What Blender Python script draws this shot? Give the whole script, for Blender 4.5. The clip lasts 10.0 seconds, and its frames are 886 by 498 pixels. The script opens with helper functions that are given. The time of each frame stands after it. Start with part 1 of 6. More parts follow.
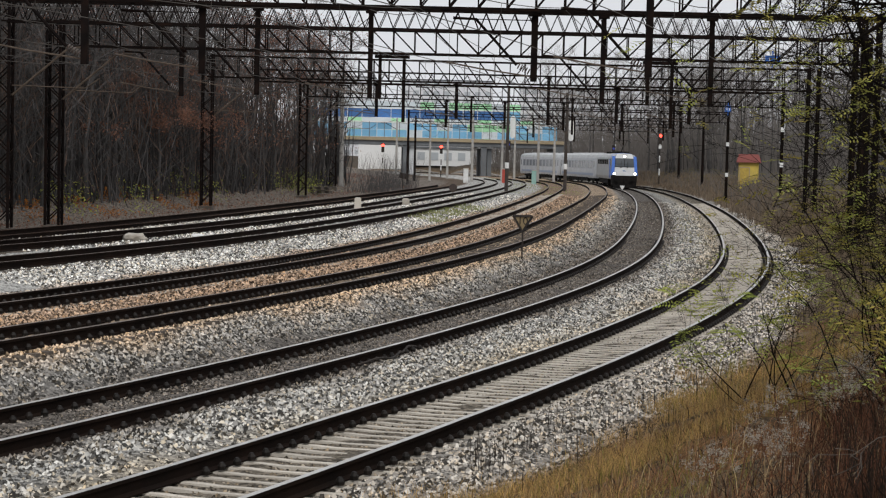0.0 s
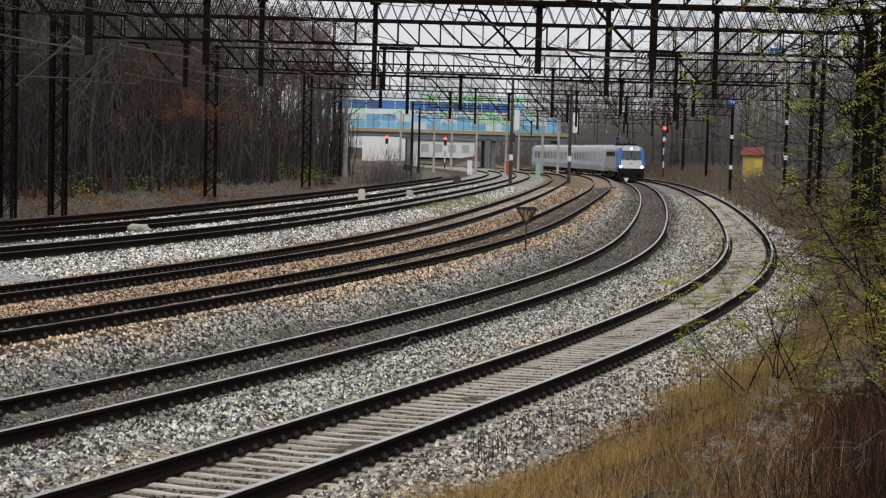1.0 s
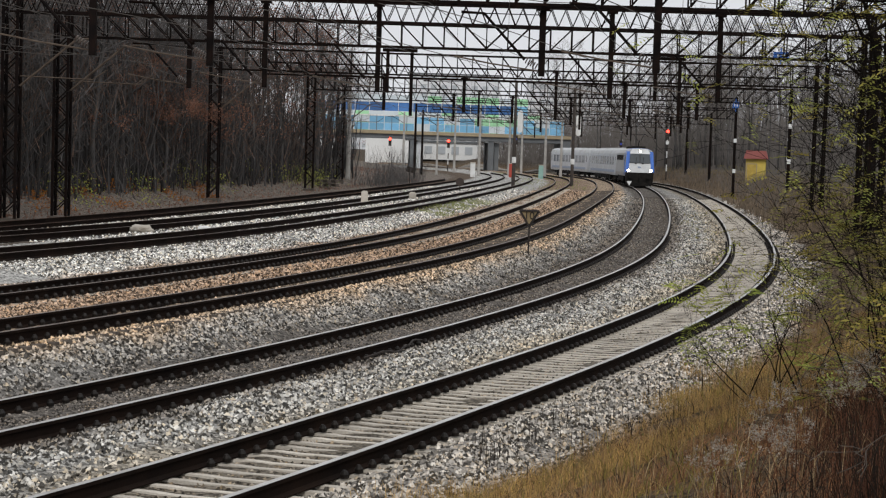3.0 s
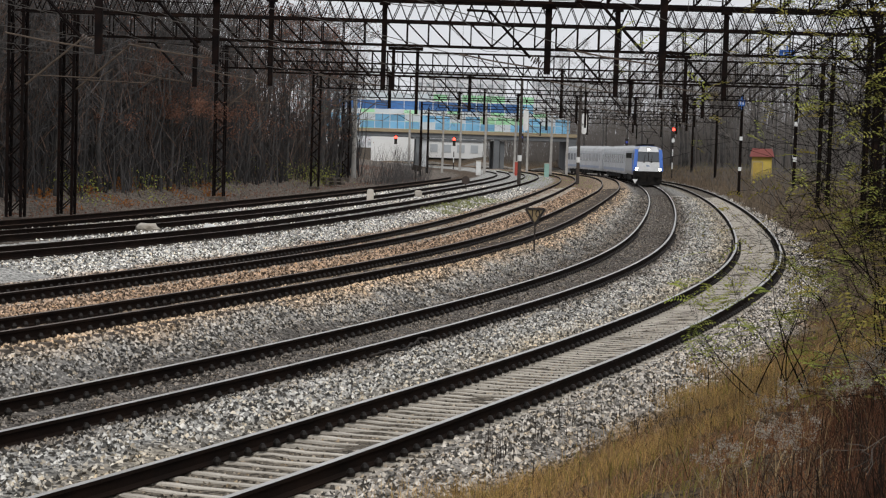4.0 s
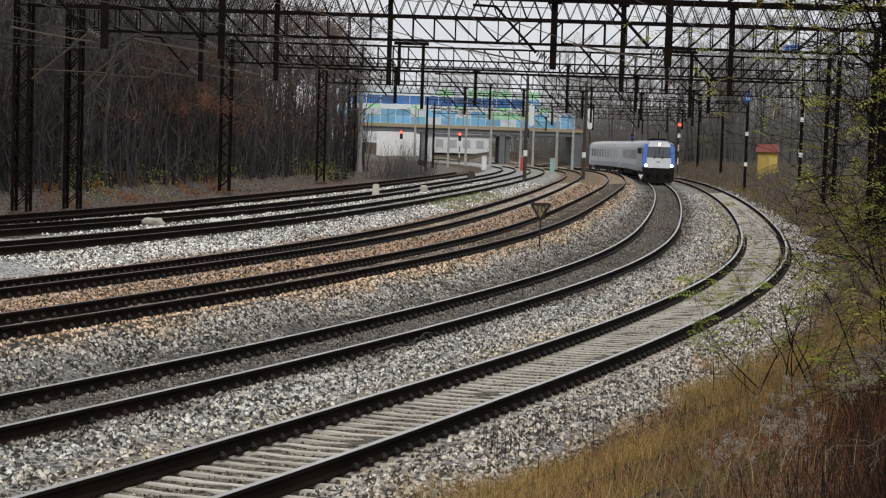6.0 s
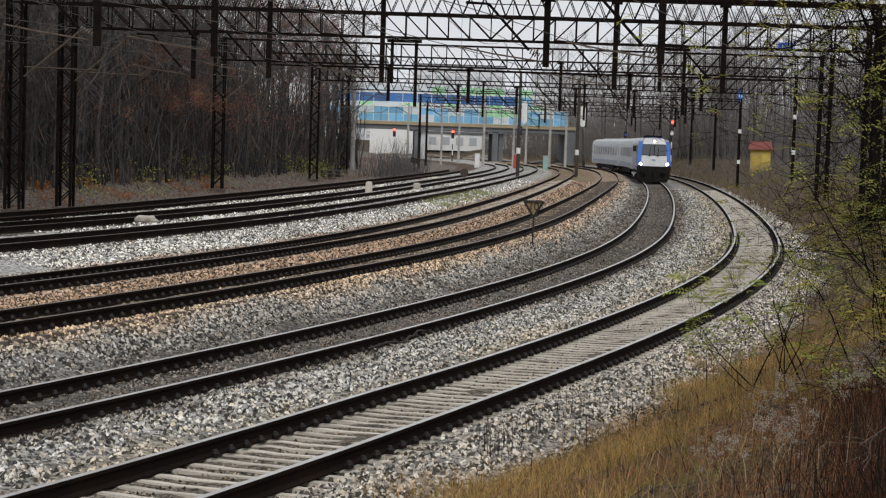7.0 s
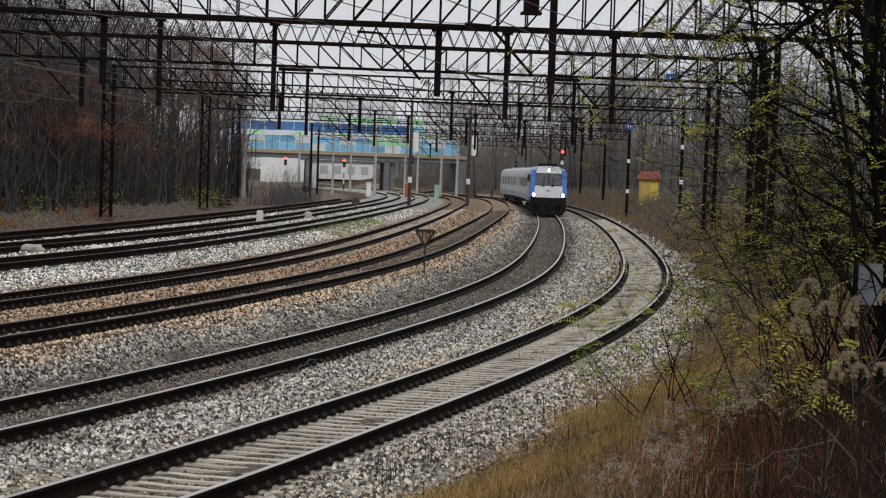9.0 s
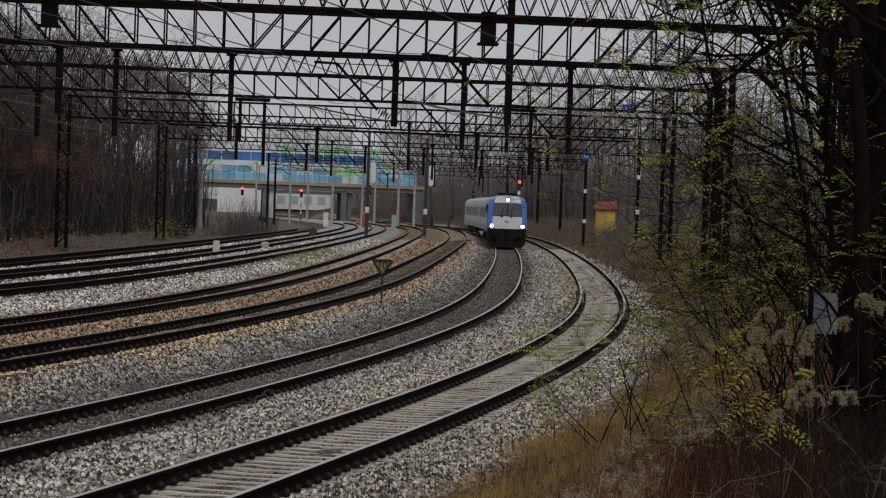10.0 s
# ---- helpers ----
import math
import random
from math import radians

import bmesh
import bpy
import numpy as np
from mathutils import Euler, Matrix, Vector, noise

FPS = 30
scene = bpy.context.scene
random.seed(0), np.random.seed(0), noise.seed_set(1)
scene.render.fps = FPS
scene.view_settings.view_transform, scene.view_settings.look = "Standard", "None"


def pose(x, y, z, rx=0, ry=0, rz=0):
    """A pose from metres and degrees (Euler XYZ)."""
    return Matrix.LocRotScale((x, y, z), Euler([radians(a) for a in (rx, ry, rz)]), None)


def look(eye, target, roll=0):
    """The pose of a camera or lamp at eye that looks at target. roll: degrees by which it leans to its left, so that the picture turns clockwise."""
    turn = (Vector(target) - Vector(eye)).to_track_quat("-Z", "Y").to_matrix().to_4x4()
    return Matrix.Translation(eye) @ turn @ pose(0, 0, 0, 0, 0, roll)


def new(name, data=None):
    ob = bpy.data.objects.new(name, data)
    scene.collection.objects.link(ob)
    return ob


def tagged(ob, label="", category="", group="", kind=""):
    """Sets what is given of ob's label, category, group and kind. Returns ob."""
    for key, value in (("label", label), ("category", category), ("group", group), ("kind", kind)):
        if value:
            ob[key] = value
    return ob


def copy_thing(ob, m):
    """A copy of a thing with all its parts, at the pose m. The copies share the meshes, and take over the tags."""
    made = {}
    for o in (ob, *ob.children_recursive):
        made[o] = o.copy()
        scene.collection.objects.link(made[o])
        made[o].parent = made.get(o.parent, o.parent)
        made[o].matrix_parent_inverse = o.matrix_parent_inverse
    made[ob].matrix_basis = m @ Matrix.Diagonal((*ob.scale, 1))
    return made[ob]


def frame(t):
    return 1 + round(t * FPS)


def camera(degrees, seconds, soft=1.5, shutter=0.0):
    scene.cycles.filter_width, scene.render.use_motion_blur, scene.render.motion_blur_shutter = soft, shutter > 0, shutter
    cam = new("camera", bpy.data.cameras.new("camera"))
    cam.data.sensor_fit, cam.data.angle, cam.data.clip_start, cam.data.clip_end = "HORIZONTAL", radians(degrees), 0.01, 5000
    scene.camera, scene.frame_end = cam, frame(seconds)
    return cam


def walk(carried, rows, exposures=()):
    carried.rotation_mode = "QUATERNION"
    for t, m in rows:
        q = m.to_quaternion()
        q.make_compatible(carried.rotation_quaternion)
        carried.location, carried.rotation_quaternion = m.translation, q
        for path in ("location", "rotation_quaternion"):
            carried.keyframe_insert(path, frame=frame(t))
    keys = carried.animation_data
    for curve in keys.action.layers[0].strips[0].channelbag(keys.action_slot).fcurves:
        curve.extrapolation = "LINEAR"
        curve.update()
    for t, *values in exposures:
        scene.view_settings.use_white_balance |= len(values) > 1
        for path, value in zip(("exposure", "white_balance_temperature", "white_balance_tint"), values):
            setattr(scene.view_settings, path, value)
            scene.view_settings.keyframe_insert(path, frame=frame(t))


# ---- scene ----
cam = camera(30.25, 10.0, soft=1.2)
EYE = 3.07
ROWS = [
    (0.0, 86.803, -1.430, 0.080), (0.5, 86.590, -1.422, 0.007), (1.0, 86.514, -1.586, 0.219),
    (1.5, 86.524, -1.646, 0.375), (2.0, 86.544, -1.867, 0.409), (2.5, 86.611, -1.894, 0.258),
    (4.0, 86.520, -1.816, 0.526), (4.5, 86.670, -1.739, 0.409), (5.0, 86.640, -1.757, 0.486),
    (5.5, 86.415, -1.886, 0.731), (7.0, 86.260, -1.878, 0.480), (7.5, 86.108, -1.828, 0.075),
    (8.0, 86.356, -1.846, -0.269), (8.5, 86.445, -2.008, -1.037), (9.0, 87.398, -2.039, -3.308),
    (9.5, 88.007, -2.008, -4.501), (10.0, 88.501, -2.019, -4.805),
]
walk(cam, [(t, pose(0, 0, EYE, rx, ry, rz)) for t, rx, ry, rz in ROWS], exposures=[(0.0, 0.0), (8.5, 0.0), (9.0, -0.15), (9.5, -0.4), (10.0, -0.73)])

# ---- light: thick overcast, bright sky, soft sun ----
world = bpy.data.worlds.new("overcast_sky")
scene.world = world
world.use_nodes = True
wn = world.node_tree
wn.nodes.clear()
w_out = wn.nodes.new("ShaderNodeOutputWorld")
w_bg = wn.nodes.new("ShaderNodeBackground")
w_sky = wn.nodes.new("ShaderNodeTexSky")
w_sky.sky_type = "NISHITA"
w_sky.sun_disc = False
w_sky.sun_elevation = radians(48)
w_sky.sun_rotation = radians(173)
w_sky.dust_density = 6.0
w_mix = wn.nodes.new("ShaderNodeMix")
w_mix.data_type = "RGBA"
w_mix.inputs["Factor"].default_value = 0.93
w_mix.inputs["B"].default_value = (6.9, 7.05, 7.4, 1)     # even cloud cover
wn.links.new(w_sky.outputs["Color"], w_mix.inputs["A"])
wn.links.new(w_mix.outputs["Result"], w_bg.inputs["Color"])
w_bg.inputs["Strength"].default_value = 0.110
wn.links.new(w_bg.outputs["Background"], w_out.inputs["Surface"])
sun = new("sun", bpy.data.lights.new("sun", "SUN"))
sun.data.energy, sun.data.angle, sun.data.color = 1.5, radians(20), (1.0, 0.97, 0.92)
sun.matrix_world = look((8, -30, 80), (0, 40, 0))


# ---- materials ----
def mat(name, c1, c2=None, rough=0.8, metal=0.0, scale=4.0, bump=0.3, fine=60.0, spec=0.3, dirt=None, dirt_amount=0.5, per_object=0.0, per_island=0.0, depth=0.02):
    """Two colours mixed by coarse noise, broken by fine noise, with dirt patches and relief."""
    m = bpy.data.materials.new(name)
    m.use_nodes = True
    nt = m.node_tree
    N, Lk = nt.nodes, nt.links.new
    b = N["Principled BSDF"]
    b.inputs["Roughness"].default_value, b.inputs["Metallic"].default_value = rough, metal
    b.inputs["Specular IOR Level"].default_value = spec
    c2 = c2 or tuple(v * 0.75 for v in c1)
    co = N.new("ShaderNodeTexCoord")
    big, small = N.new("ShaderNodeTexNoise"), N.new("ShaderNodeTexNoise")
    big.inputs["Scale"].default_value, small.inputs["Scale"].default_value = scale, fine
    big.inputs["Detail"].default_value, small.inputs["Detail"].default_value = 5, 3
    Lk(co.outputs["Object"], big.inputs["Vector"]), Lk(co.outputs["Object"], small.inputs["Vector"])
    ramp = N.new("ShaderNodeValToRGB")
    ramp.color_ramp.elements[0].position, ramp.color_ramp.elements[1].position = 0.35, 0.65
    ramp.color_ramp.elements[0].color, ramp.color_ramp.elements[1].color = (*c1, 1), (*c2, 1)
    Lk(big.outputs["Fac"], ramp.inputs["Fac"])
    last = ramp.outputs["Color"]

    def mixin(kind, fac, colour, a):
        x = N.new("ShaderNodeMix")
        x.data_type, x.blend_type = "RGBA", kind
        if isinstance(fac, float):
            x.inputs["Factor"].default_value = fac
        else:
            Lk(fac, x.inputs["Factor"])
        Lk(a, x.inputs["A"])
        if isinstance(colour, tuple):
            x.inputs["B"].default_value = (*colour, 1)
        else:
            Lk(colour, x.inputs["B"])
        return x.outputs["Result"]

    grey = N.new("ShaderNodeMapRange")
    grey.inputs["To Min"].default_value, grey.inputs["To Max"].default_value = 0.7, 1.3
    Lk(small.outputs["Fac"], grey.inputs["Value"])
    last = mixin("MULTIPLY", 1.0, grey.outputs["Result"], last)
    if dirt:
        d = N.new("ShaderNodeTexNoise")
        d.inputs["Scale"].default_value, d.inputs["Detail"].default_value = scale * 0.6, 8
        Lk(co.outputs["Object"], d.inputs["Vector"])
        dr = N.new("ShaderNodeMapRange")
        dr.inputs["From Min"].default_value, dr.inputs["From Max"].default_value = 0.5, 0.68
        dr.inputs["To Max"].default_value = dirt_amount
        Lk(d.outputs["Fac"], dr.inputs["Value"])
        last = mixin("MIX", dr.outputs["Result"], dirt, last)
    for amount, kind in ((per_object, "o"), (per_island, "i")):
        if amount:
            src = N.new("ShaderNodeObjectInfo" if kind == "o" else "ShaderNodeNewGeometry")
            v = N.new("ShaderNodeMapRange")
            v.inputs["To Min"].default_value, v.inputs["To Max"].default_value = 1 - amount, 1 + amount
            Lk(src.outputs["Random" if kind == "o" else "Random Per Island"], v.inputs["Value"])
            last = mixin("MULTIPLY", 1.0, v.outputs["Result"], last)
    Lk(last, b.inputs["Base Color"])
    if bump:
        bp = N.new("ShaderNodeBump")
        bp.inputs["Strength"].default_value, bp.inputs["Distance"].default_value = bump, depth
        Lk(small.outputs["Fac"], bp.inputs["Height"])
        Lk(bp.outputs["Normal"], b.inputs["Normal"])
    return m


def glow(name, colour, strength):
    m = bpy.data.materials.new(name)
    m.use_nodes = True
    b = m.node_tree.nodes["Principled BSDF"]
    b.inputs["Base Color"].default_value = (*colour, 1)
    b.inputs["Emission Color"].default_value = (*colour, 1)
    b.inputs["Emission Strength"].default_value = strength
    return m


def glass(name, colour, rough=0.06):
    m = bpy.data.materials.new(name)
    m.use_nodes = True
    b = m.node_tree.nodes["Principled BSDF"]
    b.inputs["Base Color"].default_value = (*colour, 1)
    b.inputs["Roughness"].default_value = rough
    b.inputs["Specular IOR Level"].default_value = 0.7
    return m


STEEL_DARK = mat("dark_portal_steel", (0.006, 0.005, 0.005), (0.012, 0.008, 0.007), 0.9, 0.0, 3, 0.2, spec=0.06, dirt=(0.035, 0.017, 0.011), dirt_amount=0.35)
STEEL_RUST = mat("rusty_steel", (0.10, 0.055, 0.035), (0.06, 0.04, 0.032), 0.85, 0.1, 3)
RAIL_SIDE = mat("rusty_rail_side", (0.010, 0.007, 0.006), (0.018, 0.011, 0.008), 0.9, 0.0, 2, spec=0.06, dirt=(0.008, 0.006, 0.005))
RAIL_TOP = mat("worn_rail_head", (0.62, 0.61, 0.59), (0.48, 0.46, 0.43), 0.3, 0.55, 1.5, 0.03)
RAIL_TOP_DULL = mat("dull_rail_head", (0.20, 0.165, 0.14), (0.13, 0.10, 0.085), 0.5, 0.4, 1.5, 0.03)
CONCRETE = mat("weathered_concrete", (0.56, 0.52, 0.46), (0.46, 0.42, 0.36), 0.9, 0, 2, 0.4, dirt=(0.3, 0.25, 0.19), per_object=0.15)
SLEEPER_DARK = mat("oily_sleeper", (0.12, 0.10, 0.085), (0.07, 0.06, 0.05), 0.9, 0, 2, 0.4, per_object=0.2)
CLIP = mat("black_rail_clip", (0.007, 0.006, 0.005), (0.014, 0.010, 0.008), 0.55, 0.0, 8, spec=0.2)
WHITE = mat("white_enamel", (0.75, 0.76, 0.76), (0.66, 0.67, 0.66), 0.5, 0, 3, 0.05, dirt=(0.4, 0.38, 0.34), dirt_amount=0.3)


# ---- mesh helpers ----
class Build:
    """Gathers boxes, beams and tubes into one mesh."""

    def __init__(self):
        self.v, self.f = [], []

    def add(self, verts, faces):
        n = len(self.v)
        self.v += [tuple(p) for p in verts]
        self.f += [tuple(i + n for i in q) for q in faces]
        return self

    def box(self, cx, cy, cz, sx, sy, sz, m=None, taper=1.0):
        pts = [Vector((cx + i * sx / 2 * (taper if k > 0 else 1), cy + j * sy / 2 * (taper if k > 0 else 1), cz + k * sz / 2)) for k in (-1, 1) for i, j in ((-1, -1), (1, -1), (1, 1), (-1, 1))]
        if m:
            pts = [m @ p for p in pts]
        return self.add(pts, [(3, 2, 1, 0), (4, 5, 6, 7), (0, 1, 5, 4), (1, 2, 6, 5), (2, 3, 7, 6), (3, 0, 4, 7)])

    def beam(self, a, b, w, h=None, up=(0, 0, 1)):
        a, b = Vector(a), Vector(b)
        h = h or w
        d = (b - a).normalized()
        side = d.cross(Vector(up))
        if side.length < 1e-3:
            side = d.cross(Vector((0, 1, 0)))
        side.normalize()
        top = side.cross(d)
        pts = [p + side * i * w / 2 + top * j * h / 2 for p in (a, b) for i, j in ((-1, -1), (1, -1), (1, 1), (-1, 1))]
        return self.add(pts, [(3, 2, 1, 0), (4, 5, 6, 7), (0, 1, 5, 4), (1, 2, 6, 5), (2, 3, 7, 6), (3, 0, 4, 7)])

    def tube(self, pts, radii, sides=6, caps=True):
        pts = [Vector(p) for p in pts]
        if isinstance(radii, (int, float)):
            radii = [radii] * len(pts)
        rings = []
        for i, p in enumerate(pts):
            d = (pts[min(i + 1, len(pts) - 1)] - pts[max(i - 1, 0)]).normalized()
            u = d.cross(Vector((0.31, 0.83, 0.47))).normalized()
            w = d.cross(u)
            rings += [p + (u * math.cos(2 * math.pi * k / sides) + w * math.sin(2 * math.pi * k / sides)) * radii[i] for k in range(sides)]
        fs = [(i * sides + k, i * sides + (k + 1) % sides, (i + 1) * sides + (k + 1) % sides, (i + 1) * sides + k) for i in range(len(pts) - 1) for k in range(sides)]
        if caps:
            fs += [tuple(range(sides))[::-1], tuple((len(pts) - 1) * sides + k for k in range(sides))]
        return self.add(rings, fs)

    def sweep(self, path, profile, closed=True):
        """path: rows of (place, side, up); profile: (across, height) pairs."""
        n = len(profile)
        pts = [p + s * a + u * h for p, s, u in path for a, h in profile]
        last = n if closed else n - 1
        fs = [(i * n + k, i * n + (k + 1) % n, (i + 1) * n + (k + 1) % n, (i + 1) * n + k) for i in range(len(path) - 1) for k in range(last)]
        return self.add(pts, fs)

    def mesh(self, name, material, smooth=False):
        me = bpy.data.meshes.new(name)
        me.from_pydata([tuple(p) for p in self.v], [], self.f)
        for m in material if isinstance(material, (list, tuple)) else [material]:
            me.materials.append(m)
        if smooth:
            me.shade_smooth()
        me.update()
        return me


def part(name, b, material, parent=None, label="", smooth=False, m=None):
    ob = new(name, b.mesh(name, material, smooth) if isinstance(b, Build) else b)
    if parent:
        ob.parent = parent
    if m:
        ob.matrix_basis = m
    return tagged(ob, label)


def thing(name, label, category, m=None, group="", kind=""):
    ob = new(name)
    ob.empty_display_size = 0.3
    if m:
        ob.matrix_basis = m
    return tagged(ob, label, category, group, kind)


def numpy_mesh(name, verts, faces, material, per_vertex=None, smooth=False):
    """A mesh from arrays: verts (n, 3), faces (m, 3 or 4)."""
    me = bpy.data.meshes.new(name)
    n, k = faces.shape
    me.vertices.add(len(verts)), me.loops.add(n * k), me.polygons.add(n)
    me.vertices.foreach_set("co", np.ascontiguousarray(verts, np.float32).ravel())
    me.loops.foreach_set("vertex_index", np.ascontiguousarray(faces, np.int32).ravel())
    me.polygons.foreach_set("loop_start", np.arange(0, n * k, k, dtype=np.int32))
    for key, values in (per_vertex or {}).items():
        at = me.attributes.new(key, "FLOAT", "POINT")
        at.data.foreach_set("value", np.ascontiguousarray(values, np.float32))
    me.materials.append(material)
    me.update(calc_edges=True)
    if smooth:
        me.shade_smooth()
    return me


# ---- the line of the railway: one curve, the tracks beside it ----
S0, DS = -60.0, 0.5
S_ALL = np.arange(S0, 420, DS)
KNOT_S = [0, 25, 50, 75, 100, 130, 160, 175, 190, 205, 260]
KNOT_K = [-0.0062, -0.0060, -0.00086, -0.00054, -0.00056, -0.00092, -0.00174, -0.0040, -0.0047, -0.0026, -0.0025]
k_all = np.interp(S_ALL, KNOT_S, KNOT_K)
th_all = np.concatenate([[0], np.cumsum((k_all[1:] + k_all[:-1]) / 2 * DS)])
i0 = int(round(-S0 / DS))
th_all += 0.38082 - th_all[i0]
line_x = np.concatenate([[0], np.cumsum((np.sin(th_all[1:]) + np.sin(th_all[:-1])) / 2 * DS)])
line_y = np.concatenate([[0], np.cumsum((np.cos(th_all[1:]) + np.cos(th_all[:-1])) / 2 * DS)])
line_x += -3.318 - line_x[i0]
line_y += 20.91 - line_y[i0]


def on_line(s, n=0.0):
    """World x, y and heading (from +y to the right) at s metres along and n metres right of the line."""
    h = np.interp(s, S_ALL, th_all)
    return np.interp(s, S_ALL, line_x) + n * np.cos(h), np.interp(s, S_ALL, line_y) - n * np.sin(h), h


def along_across(x, y):
    """s and n of ground places (arrays)."""
    x, y = np.asarray(x, float).ravel(), np.asarray(y, float).ravel()
    cx, cy, ct, cs = line_x[::4], line_y[::4], th_all[::4], S_ALL[::4]
    s, n = np.empty(len(x)), np.empty(len(x))
    for a in range(0, len(x), 20000):
        q = slice(a, a + 20000)
        i = ((x[q, None] - cx) ** 2 + (y[q, None] - cy) ** 2).argmin(1)
        dx, dy, h = x[q] - cx[i], y[q] - cy[i], ct[i]
        s[q] = cs[i] + dx * np.sin(h) + dy * np.cos(h)
        n[q] = dx * np.cos(h) - dy * np.sin(h)
    return s, n


# name: offset polynomial in s/100, its valid stretch, rail-head height, cant
TRACKS = {
    "near": ((-1.029, 1.83, 3.328), (0, 110), 0.00, 0.05),
    "train": ((-0.099, 0.029), (0, 130), 0.07, 0.06),
    "brown": ((1.589, -2.202, -3.238), (0, 100), 0.42, 0.10),
    "fourth": ((0.166, -1.21, -6.837), (0, 105), 0.35, 0.10),
    "fifth": ((-1.134, 1.585, -12.274), (0, 100), 0.45, 0.05),
    "sixth": ((-4.299, 5.493, -16.56), (19, 85), 0.45, 0.03),
    "siding": ((-18.5,), (0, 100), 0.42, 0.0),
}


def offset(name, s):
    poly, (a, b), _, _ = TRACKS[name]
    return np.polyval(poly, np.clip(s, a, b) / 100)


# level of the ground across the line, for tracks at their usual spacing
USUAL = [-18.5, -15.2, -12.0, -7.4, -3.9, 0.0, 3.9]
ORDER = ["siding", "sixth", "fifth", "fourth", "brown", "train", "near"]
PROFILE_N = [-400, -60, -34, -29, -26.4, -25.0, -24.2, -21.2, -20.2, -19.6, -18.5, -17.2, -16.5, -15.2, -13.9, -13.3, -12, -10.7, -10.0, -9.2, -8.7, -7.4, -6.1, -5.6, -5.2, -3.9, -2.6, -2.3, -1.6, -1.3, 0, 1.3, 1.9, 2.6, 3.0, 3.9, 4.8, 5.2, 5.5, 6.0, 7.0, 8.2, 10, 14, 40, 400]
PROFILE_Z = [3.0, 2.2, 1.5, 1.15, 0.85, 0.50, 0.06, -0.06, 0.05, 0.2, 0.22, 0.28, 0.25, 0.26, 0.30, 0.29, 0.27, 0.31, 0.20, 0.14, 0.17, 0.19, 0.29, 0.25, 0.23, 0.25, 0.36, 0.30, -0.06, -0.09, -0.11, -0.02, -0.08, -0.14, -0.207, -0.182, -0.158, -0.08, -0.10, -0.22, -0.02, 0.45, 1.1, 1.5, 2.6, 4.0]


def usual(n, s):
    """n moved so that every track lies at its usual place."""
    n = np.asarray(n, float)
    real = [offset(k, s) + 0 * n for k in ORDER]
    out = n - real[0] + USUAL[0]
    for i in range(len(ORDER) - 1):
        u = (n - real[i]) / (real[i + 1] - real[i])
        out = np.where(u > 0, USUAL[i] + u * (USUAL[i + 1] - USUAL[i]), out)
    return np.where(n > real[-1], n - real[-1] + USUAL[-1], out)


def level(n, s):
    u = usual(n, s)
    # past the bend the outer bank starts right beside the track
    rise = np.clip((np.asarray(s, float) - 70) / 40, 0, 1) * np.clip((u - 5.4) / 1.6, 0, 1) * np.clip((14 - u) / 4, 0, 1)
    return np.interp(u, PROFILE_N, PROFILE_Z) + 0.4 * rise


def ground_z(x, y):
    s, n = along_across(x, y)
    return level(n, s)


def on_ground(x, y):
    return float(ground_z([x], [y])[0])
# ---- ground: one sheet to the horizon ----
def spread(near_a, near_b, step, far_a, far_b, grow=1.25):
    lines = list(np.arange(near_a, near_b, step))
    d, x = step, near_b
    while x < far_b:
        lines.append(x)
        d *= grow
        x += d
    lines.append(far_b)
    d, x, low = step, near_a, []
    while x > far_a:
        d *= grow
        x -= d
        low.append(max(x, far_a))
    return np.array(low[::-1] + lines)


